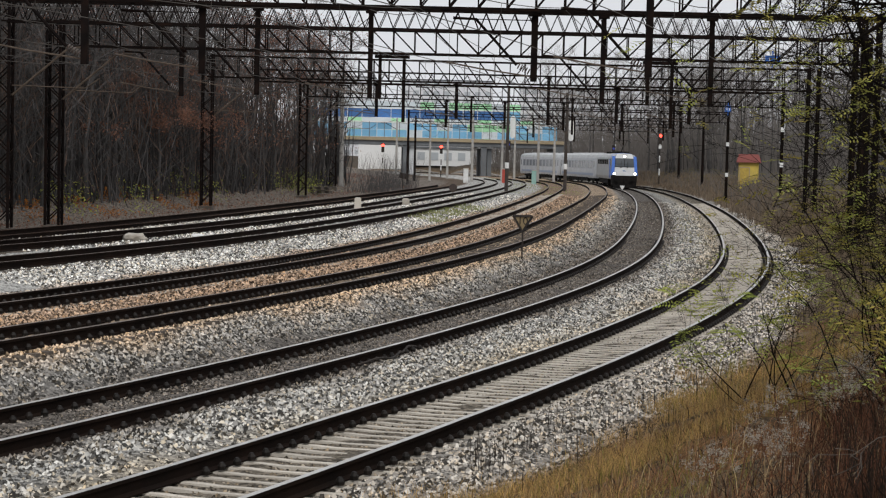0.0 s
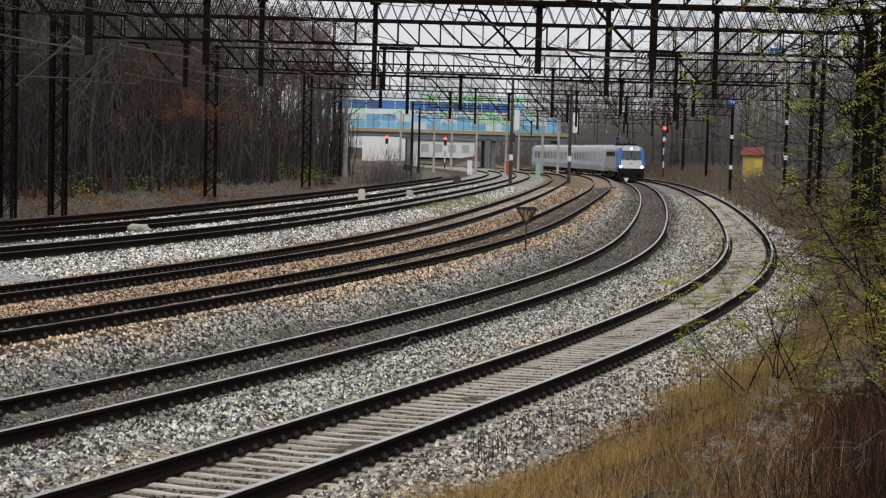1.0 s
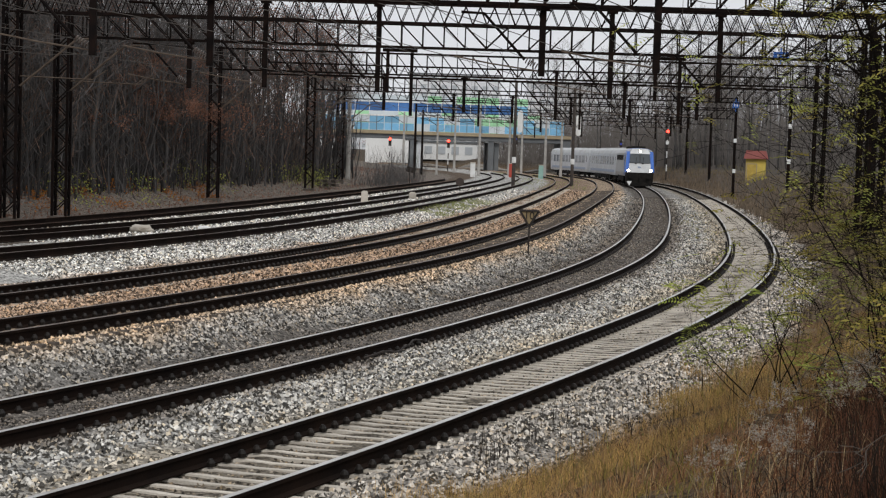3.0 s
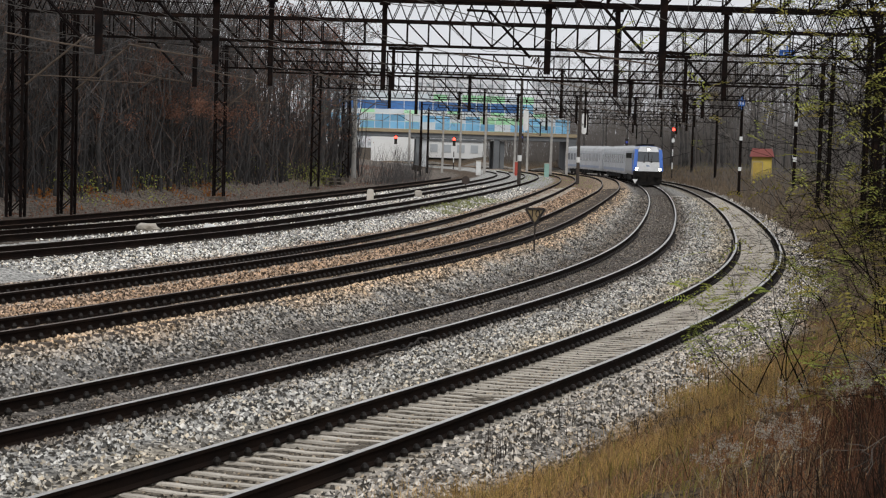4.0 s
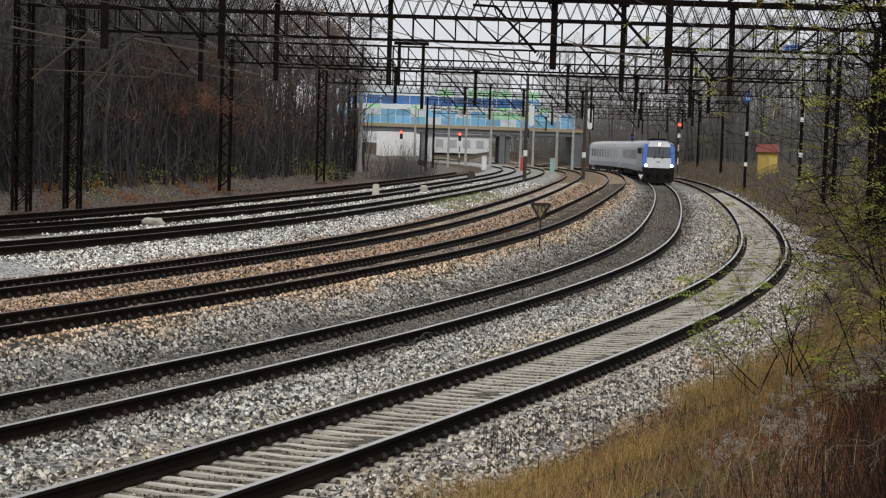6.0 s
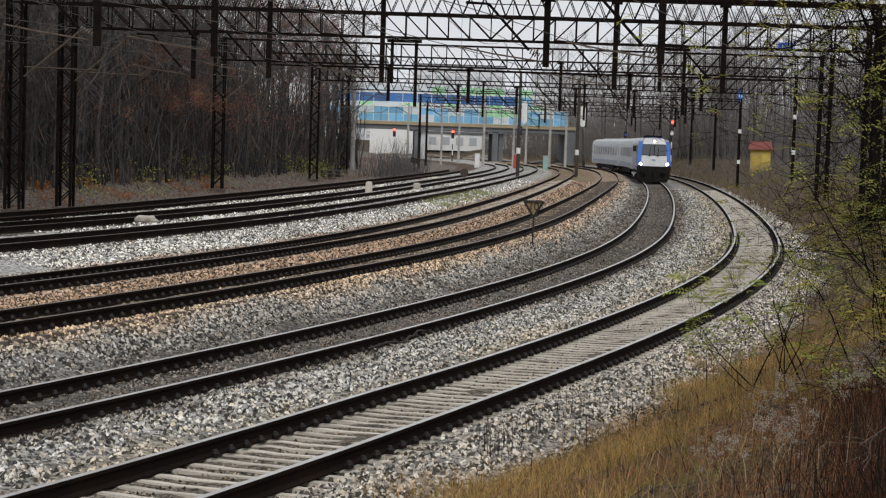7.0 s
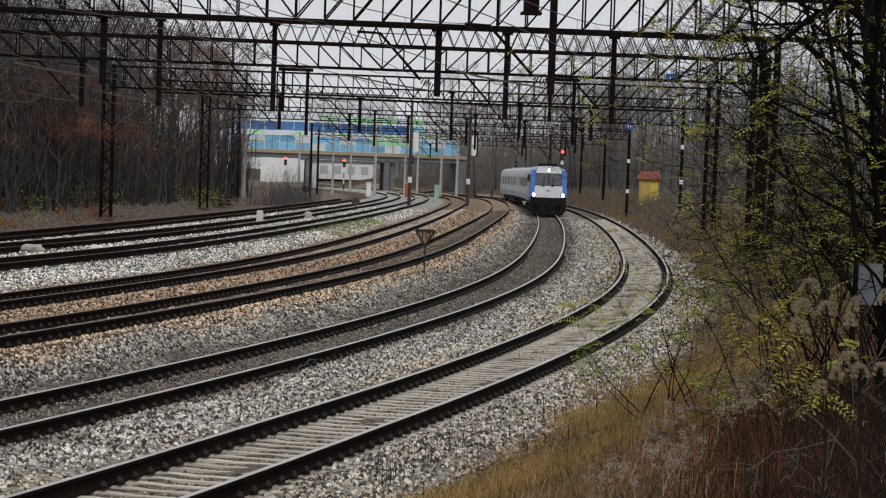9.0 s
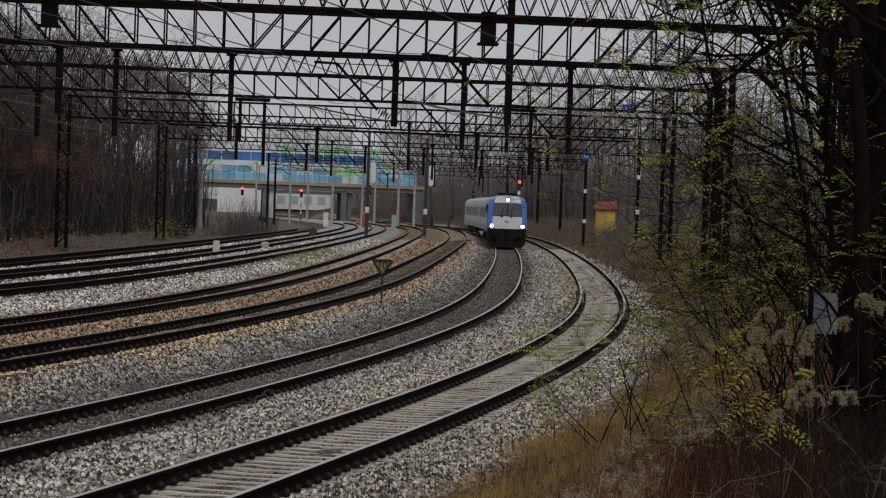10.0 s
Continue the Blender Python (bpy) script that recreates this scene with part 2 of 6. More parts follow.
def ground_material():
    m = bpy.data.materials.new("ballast_and_earth")
    m.use_nodes = True
    nt = m.node_tree
    N, Lk = nt.nodes, nt.links.new
    b = N["Principled BSDF"]
    b.inputs["Roughness"].default_value = 0.95
    b.inputs["Specular IOR Level"].default_value = 0.15
    at = N.new("ShaderNodeAttribute")
    at.attribute_name = "across"
    co = N.new("ShaderNodeTexCoord")
    wob = N.new("ShaderNodeTexNoise")
    wob.inputs["Scale"].default_value, wob.inputs["Detail"].default_value = 0.5, 6
    Lk(co.outputs["Object"], wob.inputs["Vector"])
    w2 = N.new("ShaderNodeMath")
    w2.operation = "MULTIPLY_ADD"
    w2.inputs[1].default_value, w2.inputs[2].default_value = 1.6, -0.8
    Lk(wob.outputs["Fac"], w2.inputs[0])
    add = N.new("ShaderNodeMath")
    Lk(at.outputs["Fac"], add.inputs[0]), Lk(w2.outputs[0], add.inputs[1])
    rng = N.new("ShaderNodeMapRange")
    rng.inputs["From Min"].default_value, rng.inputs["From Max"].default_value = -30, 20
    Lk(add.outputs[0], rng.inputs["Value"])
    ramp = N.new("ShaderNodeValToRGB")
    ramp.color_ramp.interpolation = "LINEAR"
    stops = [(-30, LITTER), (-20.6, LITTER), (-19.8, RUSTY), (-17.9, RUSTY), (-17.4, WHITE_STONE), (-13, WHITE_STONE), (-9.5, WHITE_STONE), (-8.9, BROWN), (-5.2, BROWN), (-4.8, ORANGE), (-2.6, ORANGE), (-2.0, GREY), (-1.4, OILY), (1.1, OILY), (1.5, PALE), (2.1, PALE), (2.7, WARM), (3.2, BED), (4.6, BED), (4.8, SHOULDER), (5.9, SHOULDER), (6.5, THATCH), (12, EARTH)]
    els = ramp.color_ramp.elements
    while len(els) < len(stops):
        els.new(0.5)
    for e, (n, c) in zip(els, stops):
        e.position, e.color = (n + 30) / 50, (*c, 1)
    Lk(rng.outputs["Result"], ramp.inputs["Fac"])
    vor = N.new("ShaderNodeTexVoronoi")
    vor.inputs["Scale"].default_value = 20
    Lk(co.outputs["Object"], vor.inputs["Vector"])
    # Cell tones kept low: the shade between stones is in the ground colour.
    val = N.new("ShaderNodeMapRange")
    val.inputs["To Min"].default_value, val.inputs["To Max"].default_value = 0.16, 1.0
    sep = N.new("ShaderNodeSeparateColor")
    Lk(vor.outputs["Color"], sep.inputs[0]), Lk(sep.outputs[0], val.inputs["Value"])
    mul = N.new("ShaderNodeMix")
    mul.data_type, mul.blend_type = "RGBA", "MULTIPLY"
    mul.inputs["Factor"].default_value = 1.0
    Lk(ramp.outputs["Color"], mul.inputs["A"]), Lk(val.outputs["Result"], mul.inputs["B"])
    Lk(mul.outputs["Result"], b.inputs["Base Color"])
    bp = N.new("ShaderNodeBump")
    bp.inputs["Strength"].default_value, bp.inputs["Distance"].default_value = 0.9, 0.05
    bp.invert = True
    Lk(vor.outputs["Distance"], bp.inputs["Height"]), Lk(bp.outputs["Normal"], b.inputs["Normal"])
    return m


EARTH, RUSTY, PALE = (0.12, 0.093, 0.066), (0.17, 0.125, 0.09), (0.42, 0.41, 0.385)
BROWN, ORANGE, GREY = (0.39, 0.28, 0.20), (0.52, 0.40, 0.285), (0.35, 0.34, 0.32)
THATCH = (0.20, 0.135, 0.075)
LITTER = (0.27, 0.23, 0.195)
BED = (0.24, 0.208, 0.165)
SHOULDER = (0.43, 0.40, 0.36)
WHITE_STONE = (0.62, 0.61, 0.58)
OILY, WARM = (0.19, 0.17, 0.15), (0.46, 0.41, 0.33)
GROUND = ground_material()
gx = spread(-30, 34, 0.32, -2500, 2500)
gy = spread(6, 150, 0.32, -400, 4000)
GX, GY = np.meshgrid(gx, gy)
gs, gn = along_across(GX, GY)
gz = level(gn, gs)
rough_rng = np.random.default_rng(3)
gz = gz + np.where((gn > 6) | (gn < -21), rough_rng.normal(0, 0.05, len(gz)), rough_rng.normal(0, 0.012, len(gz)))
gi = np.arange(len(gz)).reshape(GX.shape)
quads = np.stack([gi[:-1, :-1], gi[:-1, 1:], gi[1:, 1:], gi[1:, :-1]], -1).reshape(-1, 4)
ground = new("ground", numpy_mesh("ground", np.stack([GX.ravel(), GY.ravel(), gz], 1), quads, GROUND, {"across": usual(gn, gs)}, smooth=True))
tagged(ground, "grey crushed-stone railway ballast with brown earth banks beside it", "ground", kind="structure")

# ---- tracks ----
RAIL_PROFILE = [(-0.036, 0), (0.036, 0), (0.036, -0.035), (0.010, -0.05), (0.010, -0.14), (0.072, -0.158), (0.072, -0.172), (-0.072, -0.172), (-0.072, -0.158), (-0.010, -0.14), (-0.010, -0.05), (-0.036, -0.035)]


def track_path(name, side, s_from, s_to):
    _, _, z, cant = TRACKS[name]
    rows = []
    s = s_from
    while s <= s_to:
        x, y, h = on_line(s, offset(name, s) + side)
        rows.append((Vector((x, y, z + (cant if side > 0 else 0))), Vector((math.cos(h), -math.sin(h), 0)), Vector((0, 0, 1))))
        s += 0.8 if s < 130 else 2.0
    return rows


def sleeper_mesh(material, name="sleeper"):
    b = Build()
    # concrete sleeper: deep ends, waisted and lower middle
    cut = [(-1.25, 0.055, 0.0), (-0.95, 0.058, 0.0), (-0.5, 0.055, 0.0), (-0.25, 0.05, -0.012), (0.25, 0.05, -0.012), (0.5, 0.055, 0.0), (0.95, 0.058, 0.0), (1.25, 0.055, 0.0)]
    for x, w, z in cut:
        b.v += [(x, -w, z - 0.16), (x, -w + 0.012, z), (x, w - 0.012, z), (x, w, z - 0.16)]
    for i in range(len(cut) - 1):
        for k in range(3):
            b.f.append((i * 4 + k, i * 4 + k + 1, i * 4 + k + 5, i * 4 + k + 4))
    b.f += [(0, 1, 2, 3), (31, 30, 29, 28)]
    return b.mesh(name, material)


def build_track(name, label, head, sleepers, s_to, s_from=-30, single=0):
    _, _, z, cant = TRACKS[name]
    t = thing("railway_track", label, "railway track", kind="structure")
    for side in (-0.75, 0.75):
        b = Build().sweep(track_path(name, side, s_from, s_to), RAIL_PROFILE)
        me = b.mesh("rail", [RAIL_SIDE, head])
        n = len(RAIL_PROFILE)
        for i, p in enumerate(me.polygons):
            p.material_index = 1 if i % n == 0 else 0
        part("rail", me, None, t)
    me = sleeper_mesh(sleepers)
    far, clips = Build(), Build()
    tilt = math.degrees(math.atan2(cant, 1.5))
    s, k = s_from, 0
    while s < min(s_to, 115 if name in ("near", "train", "brown", "fourth") else 60):
        x, y, h = on_line(s, offset(name, s))
        m = pose(x, y, z + cant / 2 - 0.182, 0, -tilt, -math.degrees(h))
        if s > -6 and k < single:
            part("sleeper", me, None, t, m=m)
            k += 1
        else:
            far.add([m @ v.co for v in me.vertices], [tuple(p.vertices) for p in me.polygons])
        if -4 < s < 45 and name in ("near", "train", "brown", "fourth"):
            for side in (-0.75, 0.75):
                for e in (-0.14, 0.14):
                    q = m @ pose(side + e, 0, 0.0)
                    clips.tube([q @ Vector((0, 0, 0.02)), q @ Vector((0, 0, 0.06)), q @ Vector((0, 0, 0.10))], [0.042, 0.046, 0.02], 7)
        s += 0.3
    tagged(part("sleepers", far, sleepers, t), kind="stuff")
    tagged(part("rail_clips", clips, CLIP, t), kind="stuff")
    return t


build_track("near", "curved railway track with worn rails on pale concrete sleepers", RAIL_TOP, CONCRETE, 300, single=290)
build_track("train", "curved railway track with shiny rails on oil-darkened ballast", RAIL_TOP, SLEEPER_DARK, 340)
build_track("brown", "curved railway track on rust-brown ballast", RAIL_TOP_DULL, SLEEPER_DARK, 200, single=100)
build_track("fourth", "curved railway track with dull rails and pale sleepers", RAIL_TOP_DULL, CONCRETE, 200, single=140)
build_track("fifth", "dark curved railway track on white ballast", RAIL_TOP_DULL, SLEEPER_DARK, 200)
build_track("sixth", "dark curved railway track on white ballast", RAIL_TOP_DULL, SLEEPER_DARK, 200)
build_track("siding", "rusty disused siding beside the woods", STEEL_RUST, SLEEPER_DARK, 140)
# ---- catenary portals ----
def s_at(y):
    return float(S_ALL[int(np.abs(line_y - y).argmin())])


def bar_mesh(name, a, b, w, material):
    return Build().beam(a, b, w).mesh(name, material)


def lattice_mast(parent, n, height, base, width=0.46, mat_=None):
    mast = part("mast", Build().box(0, 0, 0.0, width + 0.2, width + 0.2, 0.35), SLEEPER_DARK, parent, "square dark footing under a lattice mast", m=pose(n, 0, base))
    w = width / 2
    for i in (-1, 1):
        for j in (-1, 1):
            part("leg", Build().beam((i * w, j * w, 0.2), (i * w, j * w, height), 0.095), mat_ or STEEL_DARK, mast)
    bar = {}
    for key, (a, b) in {"fx": ((-w, -w), (w, -w)), "bx": ((-w, w), (w, w)), "fy": ((-w, -w), (-w, w)), "by": ((w, -w), (w, w))}.items():
        bar[key] = Build().beam((*a, 0), (*b, width), 0.055, 0.04).mesh("lacing_bar", mat_ or STEEL_DARK)
        bar[key + "r"] = Build().beam((*b, 0), (*a, width), 0.055, 0.04).mesh("lacing_bar", mat_ or STEEL_DARK)
    z, k = 0.35, 0
    while z + width < height:
        for key in ("fx", "bx", "fy", "by"):
            part("lacing_bar", bar[key + ("r" if k % 2 else "")], None, mast, m=pose(0, 0, z))
        z += width
        k += 1
    return mast


def drop_post(parent, n, z_top, z_low=5.12, w=0.17, arm=-2.3, arm_mat=None, box=False):
    post = part("drop_post", Build().box(0, 0, (z_top + z_low) / 2, w, w * 0.8, z_top - z_low).box(0, 0, z_top - 0.1, w * 2.2, w * 1.4, 0.08), STEEL_DARK, parent, m=pose(n, 0, 0))
    if arm:
        d = 1 if arm > 0 else -1
        tip = arm + 0.75 * -d
        part("cantilever_tube", Build().tube([(d * 0.45, 0, z_low + 0.42), (tip, 0, 6.72), (arm - d * 0.15, 0, 6.74)], 0.042, 6), arm_mat or STEEL_DARK, post)
        part("steady_arm", Build().tube([(0, 0, z_low + 0.12), (arm * 0.6, 0, z_low + 0.3), (arm, 0, 5.58)], 0.022, 5), WEATHERED_ZINC, post)
        ins = Build()
        for k in range(5):
            ins.tube([(d * (0.12 + k * 0.065), 0, z_low + 0.25 + k * 0.036), (d * (0.15 + k * 0.065), 0, z_low + 0.265 + k * 0.036)], 0.085, 8)
        part("insulator", ins, INSULATOR, post)
        part("stay", Build().tube([(0, 0, z_top - 0.25), (tip, 0, 6.72)], 0.014, 4), STEEL_DARK, post)
    return post


def portal(y, z0, z1, kind, nl, nr, drops, label, pieces=True, panel=0.76, depth=0.6, masts=True, pair=(), poles=False):
    s = s_at(y)
    x0, y0, h = on_line(s, 0)
    p = thing("catenary_portal", label, "catenary portal", pose(x0, y0, 0, 0, 0, -1.0), group="catenary portals over the tracks")
    mid = (nl + nr) / 2
    for j in (-depth / 2, depth / 2):
        for z in (z0, z1):
            part("chord", Build().beam((nl, j, z), (nr, j, z), 0.07, 0.065), STEEL_DARK, p)
    count = int(round((nr - nl) / panel))
    w = (nr - nl) / count
    hh = z1 - z0 - 0.1
    forms = {"up": ((0, 0, 0), (0, 0, hh)), "fall": ((0, 0, hh), (w, 0, 0)), "rise": ((0, 0, 0), (w, 0, hh))}
    if kind == "X":
        # slender lattice of steep V bars
        forms["fall"], forms["rise"] = ((0, 0, hh), (w / 2, 0, 0)), ((w / 2, 0, 0), (w, 0, hh))
    thick = 0.042 if kind == "Z" else 0.03
    meshes = {k: bar_mesh("brace", a, b, thick, STEEL_DARK) for k, (a, b) in forms.items()}
    rest = Build()
    for j in (-depth / 2, depth / 2):
        for i in range(count):
            x = nl + i * w
            ks = (["up", "fall" if x < mid else "rise"] if kind == "Z" else ["fall", "rise"])
            for k in ks:
                if pieces and j < 0:
                    part("brace", meshes[k], None, p, m=pose(x, j, z0 + 0.05))
                else:
                    a, b = forms[k]
                    o = Vector((x, j, z0 + 0.05))
                    rest.beam(o + Vector(a), o + Vector(b), thick)
    for i in range(count):
        x = nl + i * w
        rest.beam((x, -depth / 2, z0), (x + w, depth / 2, z0), 0.03).beam((x, -depth / 2, z1), (x, depth / 2, z1), 0.035)
    tagged(part("rear_lattice", rest, STEEL_DARK, p), kind="stuff")
    if masts:
        base = on_ground(x0 + nl, y0)
        lattice_mast(p, nl, z1 - base + 0.1, base, depth * 0.85)
        base = on_ground(x0 + nr, y0)
        if y < 100:
            lattice_mast(p, nr, z1 - base + 0.1, base, depth * 0.85)
        else:
            post = part("mast", Build().box(0, 0, (z1 - base) / 2, 0.2, 0.2, z1 - base + 0.2), STEEL_DARK, p, m=pose(nr, 0, base))
            for up in (2.3, 4.7):
                part("number_plate", Build().box(0, -0.12, up, 0.24, 0.03, 0.30), WHITE, post, "small white number plate")
    if poles:
        for n in (nl, nr):
            base = on_ground(x0 + n, y0)
            part("mast", Build().tube([(0, 0, -0.2), (0, 0, z1 - base + 0.3)], [0.17, 0.12], 8), STEEL_DARK, p, m=pose(n, 0, base))
    if masts:
        arm = part("mast_cantilever", Build().tube([(nl + 0.3, 0, 4.9), (nl + 2.3, 0, 6.6), (nl + 2.9, 0, 6.65)], 0.04, 6), WEATHERED_ZINC, p, "pale galvanised cantilever tube")
        part("steady_arm", Build().tube([(nl + 0.3, 0, 5.25), (nl + 2.9, 0, 5.2), (nl + 3.4, 0, 5.55)], 0.022, 5), WEATHERED_ZINC, arm)
    for n in drops:
        drop_post(p, n, z1 if kind == "X" else z0)
    for n in pair:
        part("hanger_frame", Build().box(0, 0, z0 - 0.12, 1.3, 0.1, 0.12).box(-0.45, 0, z0 - 0.9, 0.12, 0.1, 1.6).box(0.45, 0, z0 - 1.35, 0.12, 0.1, 2.4), STEEL_DARK, p, m=pose(n, 0, 0))
    return p


WEATHERED_ZINC = mat("weathered_zinc_tube", (0.12, 0.092, 0.07), (0.075, 0.055, 0.042), 0.7, 0.2, 3)
INSULATOR = mat("dark_insulator_glaze", (0.05, 0.035, 0.03), (0.07, 0.045, 0.035), 0.3, 0, 6, 0.05)
Z_LABEL = "dark steel lattice portal with diagonal braces spanning all tracks"
X_LABEL = "dark steel portal with criss-cross lattice spanning all tracks"
p0 = portal(40.0, 7.72, 8.45, "X", -22.0, 10.6, (-11.8, 1.9), X_LABEL, panel=0.5)
part("hanging_weight", Build().box(0, 0, 7.45, 0.36, 0.3, 0.75).box(0, 0, 7.05, 0.5, 0.4, 0.05), STEEL_DARK, p0, m=pose(1.35, 0, 0))
part("hanging_weight", Build().box(0, 0, 7.45, 0.36, 0.3, 0.75).box(0, 0, 7.05, 0.5, 0.4, 0.05), STEEL_DARK, p0, m=pose(-9.2, 0, 0))
portal(43.5, 6.97, 8.02, "Z", -22.0, 10.6, (-10.3, -1.55), Z_LABEL)
portal(58.0, 7.50, 8.22, "X", -22.5, 8.1, (-13.5, -9.5, -1.3, 2.5), X_LABEL, panel=0.5)
portal(61.6, 6.90, 7.80, "Z", -22.06, 8.1, (-17.3,), Z_LABEL, panel=0.8, pair=(-9.4, 0.6))
p4 = portal(86.3, 7.00, 8.10, "Z", -23.4, 8.35, (-14.5, -10.3, -1.9, 1.9), Z_LABEL, panel=0.8)
portal(97.0, 7.30, 8.00, "X", -23.5, 7.0, (-6.2,), X_LABEL, panel=0.7, pieces=False, masts=False)
portal(112.0, 7.00, 8.00, "Z", -23.75, 8.9, (-14.0, -10.0, -6.0, -2.0, 2.0), Z_LABEL, panel=0.8, pieces=False)
p6 = portal(130.0, 7.00, 7.95, "X", -24.9, 6.3, (-14.0, -6.0, 2.0), X_LABEL, panel=0.7, pieces=False)
portal(152.0, 6.90, 7.85, "Z", -20.0, 8.0, (-10.0, -2.0, 2.0), Z_LABEL, panel=0.9, pieces=False, masts=False)
portal(178.0, 6.90, 7.85, "X", -24.0, 8.0, (-6.0, 2.0), X_LABEL, panel=0.9, pieces=False, masts=False, poles=True)
portal(205.0, 6.90, 7.85, "Z", -24.0, 9.0, (-10.0, 2.0), Z_LABEL, panel=0.9, pieces=False, masts=False, poles=True)

BLUE_PLATE = mat("blue_enamel_plate", (0.03, 0.12, 0.42), (0.04, 0.14, 0.45), 0.4, 0, 3, 0.02)
for p, n, z, w, h in ((p4, 6.1, 8.6, 0.8, 0.36), (p6, 6.2, 7.45, 0.5, 0.5)):
    plate = part("blue_plate", Build().box(0, 0, 0, w, 0.03, h).box(0, 0.05, 0, 0.06, 0.06, h + 0.5), BLUE_PLATE, p, "small blue enamel sign plate", m=pose(n, -0.4, z))
    part("marking", Build().box(-w * 0.2, -0.02, 0, 0.07, 0.006, h * 0.5).box(w * 0.2, -0.02, 0, 0.07, 0.006, h * 0.5), WHITE, plate)

# ---- overhead wires ----
WIRE = mat("tarnished_copper_wire", (0.085, 0.075, 0.065), (0.06, 0.052, 0.045), 0.7, 0.3, 2, 0)
SUPPORTS = [s_at(v) for v in (-20, 12, 40, 61.6, 86.3, 112, 130, 152, 178, 205, 235)]
for name in ("near", "train", "brown", "fourth", "fifth", "sixth"):
    wire = thing("overhead_line", "thin tarnished copper wires hung over a track", "overhead line", group="overhead lines above the tracks")
    carrier, contact = [], []
    for k in range(len(SUPPORTS) - 1):
        a, b = SUPPORTS[k], SUPPORTS[k + 1]
        steps = max(6, int((b - a) / 3))
        for i in range(steps):
            u = i / steps
            s = a + (b - a) * u
            zig = 0.2 * (1 if k % 2 else -1) * (1 - 2 * u)
            x, y, _ = on_line(s, offset(name, s) + zig)
            zc = 6.75 - 0.75 * 4 * u * (1 - u) * min(1, (b - a) / 30)
            carrier.append((x, y, zc))
            contact.append((x, y, 5.56))
            if i % 2 and zc - 5.56 > 0.1:
                part("dropper", Build().beam((x, y, 5.56), (x, y, zc), 0.008), WIRE, wire)
    part("carrier_wire", Build().tube(carrier, 0.009, 4), WIRE, wire)
    part("contact_wire", Build().tube(contact, 0.009, 4), WIRE, wire)
for n, z in ((-20.5, 8.0), (-20.9, 6.6), (-8.6, 8.5), (6.6, 8.3)):
    pts = []
    for k in range(len(SUPPORTS) - 1):
        a, b = SUPPORTS[k], SUPPORTS[k + 1]
        for i in range(6):
            u = i / 6
            x, y, _ = on_line(a + (b - a) * u, n)
            pts.append((x, y, z - 0.9 * 4 * u * (1 - u) * min(1, (b - a) / 30)))
    tagged(part("feeder_cable", Build().tube(pts, 0.014, 4), WIRE), "slack dark feeder cable strung along the portals", "cable")

# ---- train ----
LOCO_WHITE = mat("loco_white_paint", (0.66, 0.68, 0.70), (0.58, 0.60, 0.62), 0.35, 0, 1.2, 0.02, dirt=(0.35, 0.33, 0.30), dirt_amount=0.3)
LOCO_GREY = mat("loco_silver_paint", (0.42, 0.43, 0.44), (0.36, 0.37, 0.38), 0.4, 0.1, 1.2, 0.02, dirt=(0.25, 0.23, 0.2), dirt_amount=0.5)
LOCO_BLUE = mat("loco_blue_paint", (0.05, 0.15, 0.52), (0.06, 0.17, 0.56), 0.35, 0, 2, 0.02)
COACH_GREY = mat("coach_pale_grey", (0.56, 0.58, 0.61), (0.50, 0.52, 0.55), 0.4, 0, 1.0, 0.02, dirt=(0.33, 0.31, 0.29), dirt_amount=0.35)
COACH_BAND = mat("coach_blue_grey_band", (0.30, 0.36, 0.47), (0.27, 0.33, 0.44), 0.4, 0, 2, 0.02)
UNDER = mat("underframe_black", (0.010, 0.010, 0.010), (0.02, 0.017, 0.015), 0.85, 0, 3, 0.2, spec=0.1)
PANE = glass("dark_window_glass", (0.045, 0.055, 0.065))
COACH_PANE = glass("coach_window_glass", (0.26, 0.28, 0.31), 0.12)
LAMP = glow("headlight_lens", (1.0, 0.97, 0.88), 9.0)
ROOF_GREY = mat("train_roof", (0.50, 0.51, 0.52), (0.40, 0.41, 0.42), 0.5, 0.1, 1, 0.05, dirt=(0.22, 0.2, 0.19), dirt_amount=0.4)


def shell(half, z_low, z_eave, z_top, scale=1.0, shift=0.0):
    """Half outline of a carriage body, closed round."""
    right = [(half * 0.93, z_low), (half, z_low + 0.35), (half, z_eave - 0.5), (half * 0.97, z_eave), (half * 0.86, z_eave + (z_top - z_eave) * 0.55), (half * 0.55, z_eave + (z_top - z_eave) * 0.88), (0, z_top)]
    left = [(-x, z) for x, z in right[:-1]][::-1]
    return [(x * scale, z_low + (z - z_low) * (1 + shift)) for x, z in right + left]


def loft(sections):
    b = Build()
    n = len(sections[0][1])
    for y, prof in sections:
        b.v += [(x, y, z) for x, z in prof]
    for i in range(len(sections) - 1):
        for k in range(n):
            b.f.append((i * n + k, i * n + (k + 1) % n, (i + 1) * n + (k + 1) % n, (i + 1) * n + k))
    b.f.append(tuple(range(n))[::-1])
    b.f.append(tuple((len(sections) - 1) * n + k for k in range(n)))
    return b


def wheelset(parent, y):
    bogie = part("bogie", Build().box(-1.0, 0, 0.62, 0.16, 3.3, 0.28).box(1.0, 0, 0.62, 0.16, 3.3, 0.28).box(0, 0, 0.7, 2.0, 0.6, 0.3), UNDER, parent, m=pose(0, y, 0))
    for d in (-1.3, 1.3):
        part("wheelset", Build().tube([(-0.82, d, 0.50), (-0.68, d, 0.50)], 0.5, 16).tube([(0.68, d, 0.50), (0.82, d, 0.50)], 0.5, 16).tube([(-0.7, d, 0.5), (0.7, d, 0.5)], 0.09, 8), UNDER, bogie)
    return bogie


